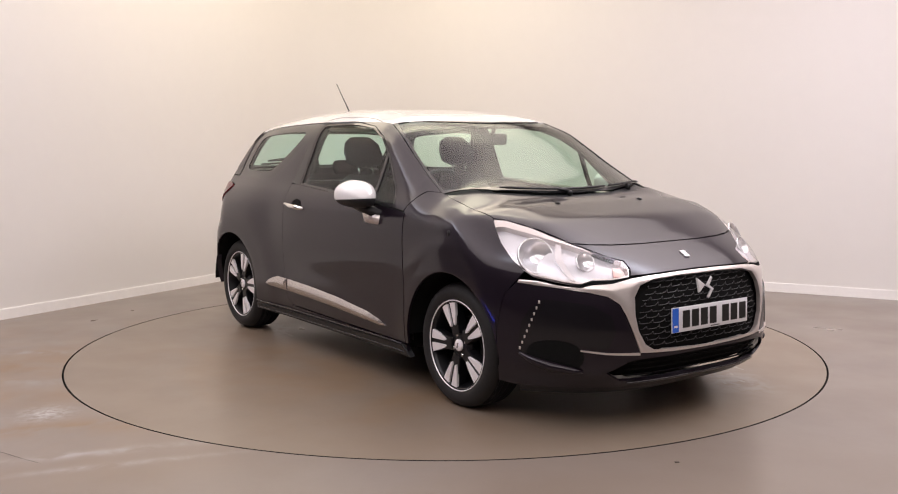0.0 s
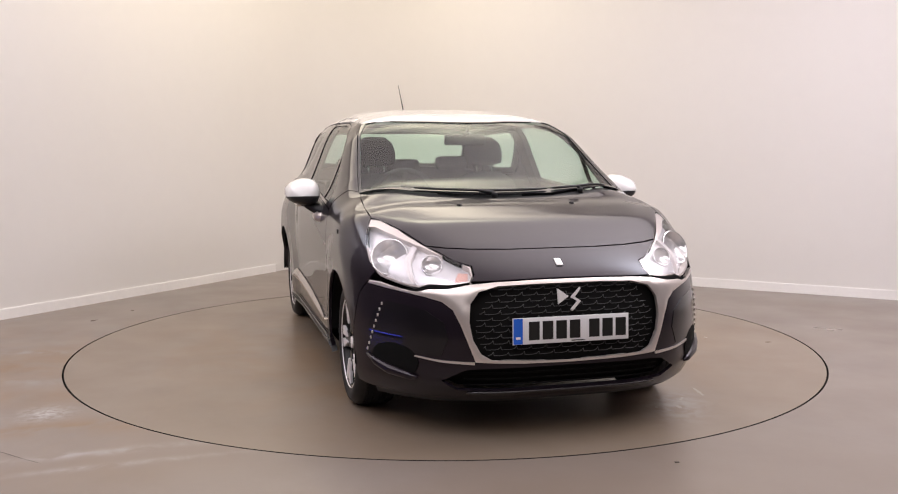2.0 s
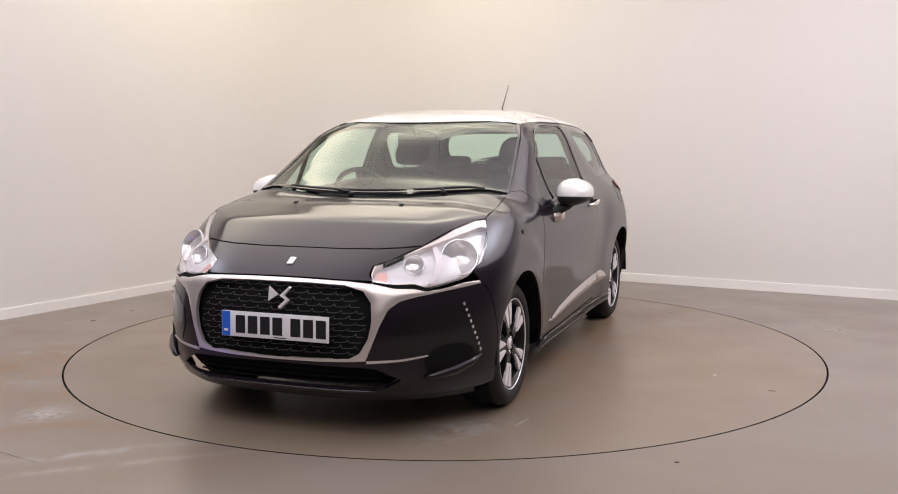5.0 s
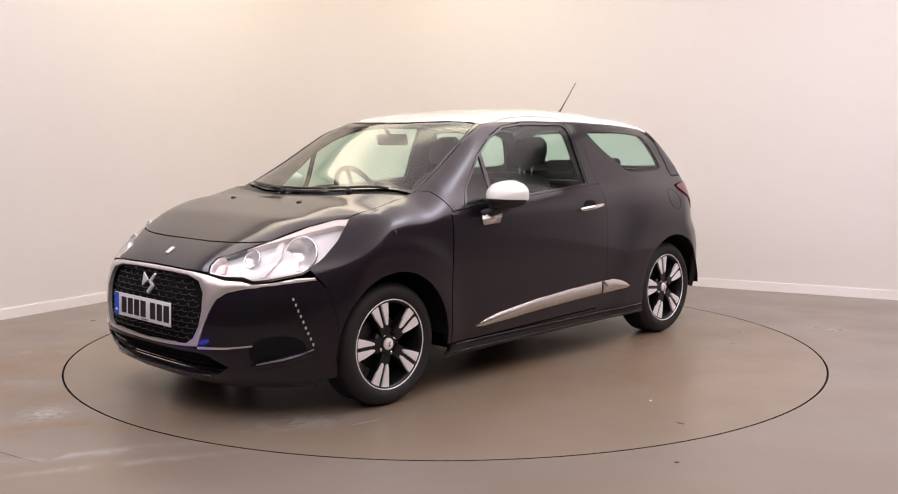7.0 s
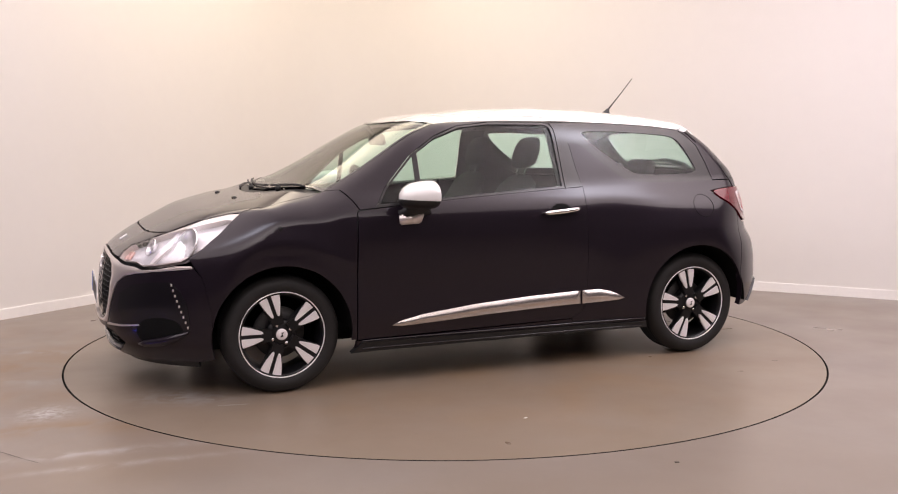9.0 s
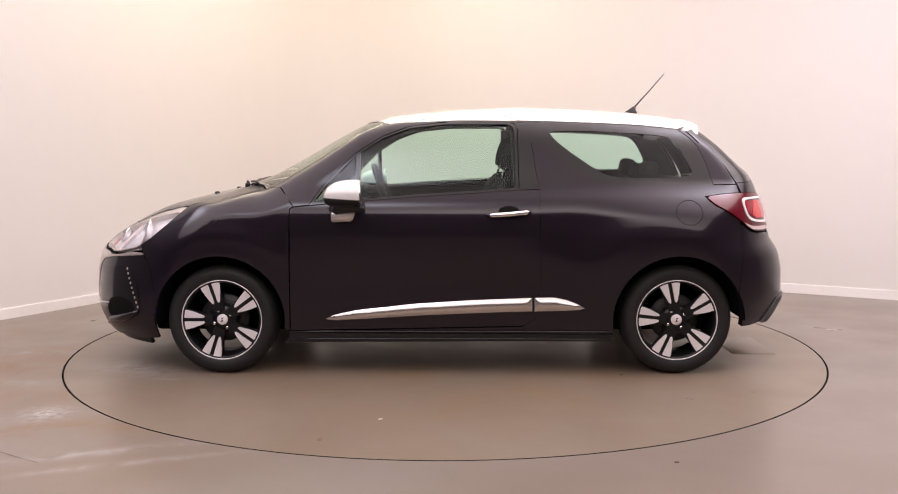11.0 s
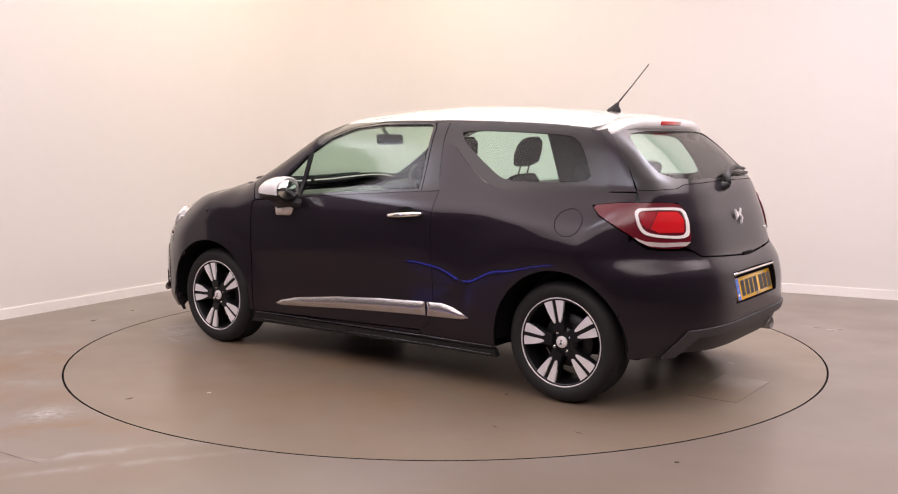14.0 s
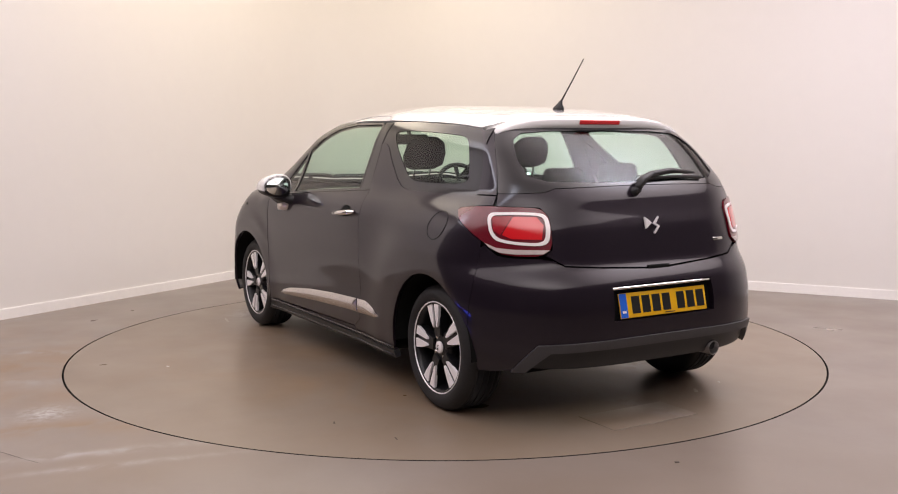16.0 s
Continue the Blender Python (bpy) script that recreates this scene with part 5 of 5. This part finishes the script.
both("c_pillar_inner", DASH, car, "S", SP((-1.24, 1.31), (-1.28, 1.26), (-1.34, 1.16), (-1.38, 1.05), (-1.57, 1.03), (-1.50, 1.17), (-1.40, 1.29)), off=-0.025, rim=0.01, h=0.03)
ex = part("exhaust_pipe", lathe_bm([(0.026, -1.60), (0.034, -1.62), (0.034, -1.915), (0.031, -1.918), (0.029, -1.915), (0.029, -1.80), (0.001, -1.80)], 28, "x", Matrix.Translation((0, -0.335, 0.290))), STEEL, car, "round steel exhaust tip")

# ---- inside the car ----


def seat(y):
    def section(c, w, d, tilt):
        ring = []
        for a in np.linspace(0, 2 * math.pi, 24, endpoint=False):
            ca, sa = math.cos(a), math.sin(a)
            k = (abs(ca) ** 3.5 + abs(sa) ** 3.5) ** (-1 / 3.5)
            u = d * k * ca
            ring.append((c[0] + u * math.cos(tilt), y + w * k * sa, c[1] + u * math.sin(tilt)))
        return ring
    back = part("seat", blob_bm([section(c, w, d, -0.3) for c, w, d in (((-0.100, 0.500), 0.20, 0.06), ((-0.130, 0.580), 0.24, 0.085), ((-0.200, 0.740), 0.25, 0.08), ((-0.270, 0.900), 0.235, 0.07), ((-0.315, 1.005), 0.19, 0.055), ((-0.335, 1.050), 0.12, 0.03))]), FABRIC, car, "charcoal fabric front seat")
    part("cushion", box_bm(0.52, 0.48, 0.17, Matrix.Translation((0.16, y, 0.46)) @ pose(0, 0, 0, 0, -8, 0), 0.06, 4), FABRIC, back)
    part("headrest", blob_bm([section(c, w, d, -0.3) for c, w, d in (((-0.355, 1.110), 0.08, 0.03), ((-0.358, 1.125), 0.118, 0.042), ((-0.370, 1.185), 0.128, 0.048), ((-0.385, 1.245), 0.112, 0.045), ((-0.392, 1.277), 0.07, 0.03))]), FABRIC, back, "rounded headrest")
    for dy in (-0.05, 0.05):
        part("headrest_post", tube_bm([(-0.325, y + dy, 1.02), (-0.355, y + dy, 1.14)], 0.006, 8), CHROME, back)


seat(0.36)
seat(-0.36)
bench = part("rear_seat", box_bm(0.14, 1.16, 0.58, Matrix.Translation((-1.08, 0, 0.70)) @ pose(0, 0, 0, 0, -18, 0), 0.05, 4), FABRIC, car, "charcoal fabric rear bench")
for y in (-0.36, 0.0, 0.36):
    part("headrest", box_bm(0.08, 0.24, 0.10, Matrix.Translation((-1.175, y, 1.075 + (0.02 if y else 0))) @ pose(0, 0, 0, 0, -15, 0), 0.035, 4), FABRIC, bench)
part("cushion", box_bm(0.5, 1.16, 0.16, Matrix.Translation((-0.80, 0, 0.46)), 0.05, 4), FABRIC, bench)
part("parcel_shelf", box_bm(0.42, 1.16, 0.02, Matrix.Translation((-1.42, 0, 0.955)), 0.006), DASH, car, "dark parcel shelf")
dash = part("dashboard", blob_bm([[(x, y, z - 0.03 * (abs(y) / 0.7) ** 4) for x, z in ((1.10, 0.90), (0.95, 0.945), (0.78, 0.955), (0.62, 0.945), (0.53, 0.90), (0.52, 0.78), (0.60, 0.62), (1.05, 0.62))] for y in np.linspace(-0.62, 0.62, 15)]), DASH, car, "dark dashboard")
part("instrument_hood", blob_bm([[(0.60 + 0.10 * math.cos(a), -0.36 + w, 0.945 + 0.055 * max(0, math.sin(a)) * s) for a in np.linspace(0, 2 * math.pi, 16, endpoint=False)] for w, s in ((-0.17, 0.2), (-0.13, 0.9), (0, 1.1), (0.13, 0.9), (0.17, 0.2))]), DASH, dash)
wm = pose(0.40, -0.36, 0.935, 0, -66, 0)
bm = bmesh.new()
rings = []
for i in range(40):
    a = 2 * math.pi * i / 40
    rings.append([bm.verts.new(wm @ Vector(((0.18 + 0.015 * math.cos(b)) * math.cos(a), (0.18 + 0.015 * math.cos(b)) * math.sin(a), 0.015 * math.sin(b)))) for b in np.linspace(0, 2 * math.pi, 10, endpoint=False)])
for i in range(40):
    for k in range(10):
        bm.faces.new((rings[i][k], rings[(i + 1) % 40][k], rings[(i + 1) % 40][(k + 1) % 10], rings[i][(k + 1) % 10]))
bmesh.ops.recalc_face_normals(bm, faces=bm.faces[:])
steer = part("steering_wheel", bm, DASH, car, "dark round steering wheel")
part("boss", box_bm(0.13, 0.15, 0.05, wm @ pose(0, 0, -0.02), 0.02, 3), DASH, steer)
for a in (0, 120, 240):
    part("wheel_spoke", box_bm(0.15, 0.03, 0.012, wm @ pose(0, 0, 0, 0, 0, a) @ pose(0.10, 0, -0.01), 0.004), SATIN if a else DASH, steer)
im = part("rear_view_mirror", box_bm(0.035, 0.24, 0.065, Matrix.Translation((0.44, 0, 1.270)) @ pose(0, 0, 0, 0, 12, 0), 0.014, 3), DASH, car, "dark rear-view mirror")
part("mirror_stem", tube_bm([(0.46, 0, 1.295), (0.50, 0, 1.345)], 0.012, 10), DASH, im)

# ---- marks on turntable and floor ----


FLOOR = bpy.data.objects["floor"]
CRACK = material("dark crack", (0.10, 0.085, 0.075), 0.6, 0, 0, 0.3, 0.2, 60)
# pale colour for worn scuffs and for glints painted on the disc
DISCPALE = material("pale scuff and painted glint", (0.34, 0.31, 0.28), 0.35, 0, 0, 0.4, 0.2, 40)
JOINTLINE = material("dusty joint", (0.10, 0.082, 0.068), 0.6, 0, 0, 0.3, 0.3, 30)
CHIP = material("white paint chip", (0.75, 0.74, 0.72), 0.5)


def streak(name, pts, width, parent, seed, mat, label):
    """A thin ragged streak along points on the floor."""
    rnd = random.Random(seed)
    bm = bmesh.new()
    rows = []
    for (x0, y0), (x1, y1) in zip(pts, pts[1:]):
        n = max(2, int(math.hypot(x1 - x0, y1 - y0) / 0.03))
        for k in range(n):
            t = k / n
            d = Vector((x1 - x0, y1 - y0)).normalized()
            w = width * rnd.uniform(0.3, 1.0) * (0.2 + 0.8 * math.sin(math.pi * (len(rows) + 1) / (n * (len(pts) - 1) + 2)))
            x, y = x0 + (x1 - x0) * t, y0 + (y1 - y0) * t
            j = rnd.gauss(0, width * 0.12)
            rows.append((bm.verts.new((x - d.y * (w + j), y + d.x * (w + j), 0.0018)), bm.verts.new((x + d.y * (w - j), y - d.x * (w - j), 0.0018))))
    for a, b in zip(rows, rows[1:]):
        bm.faces.new((a[0], a[1], b[1], b[0]))
    bmesh.ops.recalc_face_normals(bm, faces=bm.faces[:])
    return part(name, bm, mat, parent, label, smooth=False)


streak("crack", [(-1.90, -2.05), (-1.827, -2.115), (-1.70, -2.20), (-1.573, -2.277)], 0.0025, FLOOR, 6, CRACK, "thin dark crack")
part("speck", box_bm(0.018, 0.012, 0.003, pose(0.915, -2.262, 0.0015), 0.001), CRACK, FLOOR, "dark speck")
part("paint_chip", box_bm(0.020, 0.011, 0.002, pose(0.275, 1.659, 0.001, 0, 0, 30), 0.0008), CHIP, disc, "white paint chip")
for i, (p, w, mat, label) in enumerate((
        ([(-1.75, -0.12), (-1.86, -0.05), (-1.97, -0.06)], 0.010, DISCPALE, "pale streak"),
        ([(-1.62, -0.52), (-1.70, -0.46)], 0.012, DISCPALE, "pale streak"),
        ([(-1.57, -0.74), (-1.63, -0.70)], 0.010, DISCPALE, "pale streak"),
        ([(-1.20, 1.30), (-1.27, 1.33)], 0.008, CRACK, "dark streak"),
        ([(-1.55, 1.17), (-1.62, 1.19)], 0.008, CRACK, "dark streak"),
        # next three: white glints of wet marks, drawn as pale streaks
        ([(1.55, 0.80), (1.62, 0.74)], 0.016, DISCPALE, "pale streak"),
        ([(1.67, 0.70), (1.76, 0.69)], 0.014, DISCPALE, "pale streak"),
        ([(1.66, 0.60), (1.72, 0.57)], 0.012, DISCPALE, "pale streak"),
        ([(-1.06, -0.66), (-0.72, -0.68)], 0.020, DISCPALE, "pale streak"),
        ([(1.40, 0.94), (1.58, 0.91)], 0.012, DISCPALE, "pale streak"))):
    streak("streak", p, w, disc, 40 + i, mat, label)

# a flush hatch in the turntable with a worn handle line
part("hatch_gap", box_bm(0.2535, 0.5035, 0.002, pose(-1.835, 0.05, 0.0), 0.0008), JOINTLINE, disc, "dark joint round the hatch")
part("hatch", box_bm(0.25, 0.50, 0.005, pose(-1.835, 0.05, 0.0), 0.0015), DISCMAT, disc, "flush hatch in the turntable")
streak("streak", [(-1.75, 0.02), (-1.93, -0.03)], 0.010, disc, 71, DISCPALE, "pale worn line on the hatch")

# roof joints over the doors and wing studs
JOINT = material("grey joint sealer", (0.25, 0.24, 0.24), 0.5)
for m in (False, True):
    bm = tube_bm(TP((0.19, 0.565), (0.08, 0.535), (-0.03, 0.530), (-0.16, 0.536), (-0.30, 0.548), (-0.365, 0.562), (-0.40, 0.583), (-0.42, 0.603)), 0.0021, 6)
    part("roof_joint", mirrored(bm) if m else bm, JOINT, car, "fine joint line in the roof")
    at = SP((1.214, 0.838))[0]
    bm = bmesh.new()
    bmesh.ops.create_uvsphere(bm, u_segments=12, v_segments=8, radius=1, matrix=Matrix.Translation(at) @ Matrix.Diagonal((0.011, 0.006, 0.014, 1)))
    part("wing_stud", mirrored(bm) if m else bm, BLACK, car, "small black wing stud")

# glossy tubes added along the sills and the lower lip to draw highlight lines
for m in (False, True):
    for z in (0.243, 0.200):
        bm = tube_bm([Vector(p) + Vector((0, 0.009, 0)) for p in SP(*[(x, z) for x in np.linspace(0.80, -0.90, 14)])], 0.0035, 8)
        part("sill_edge", mirrored(bm) if m else bm, LEDGE, car, "thin glossy sill edge")
lip = NP(*[(1.97, float(y), 0.214) for y in np.linspace(-0.44, 0.44, 17)])
part("bumper_lip", tube_bm([Vector(p) + Vector((0.004, 0, 0)) for p in lip], 0.006, 8), LEDGE, car, "glossy lower lip of the bumper")


# ---- what moves ----
TURN = [(0.0, -54.26), (0.5, -57.75), (1.0, -63.16), (1.5, -68.87), (2.0, -75.02), (2.5, -80.75), (3.0, -86.87), (3.5, -92.65), (4.0, -98.86), (4.5, -104.55), (5.0, -110.69), (7.5, -140.09), (8.0, -146.3), (8.5, -152.06), (9.0, -158.02), (11.5, -186.79), (12.0, -192.81), (12.5, -198.38), (13.0, -204.44), (13.5, -210.07), (14.0, -216.02), (14.5, -221.7), (15.0, -227.71), (15.5, -233.33), (16.0, -239.36)]
CAR_Y = -0.004


def motions():
    walk(car, [(t, pose(0, 0, 0, 0, 0, a) @ pose(0, CAR_Y, 0)) for t, a in TURN])
    walk(disc, [(t, pose(0, 0, 0, 0, 0, a)) for t, a in TURN])


motions()
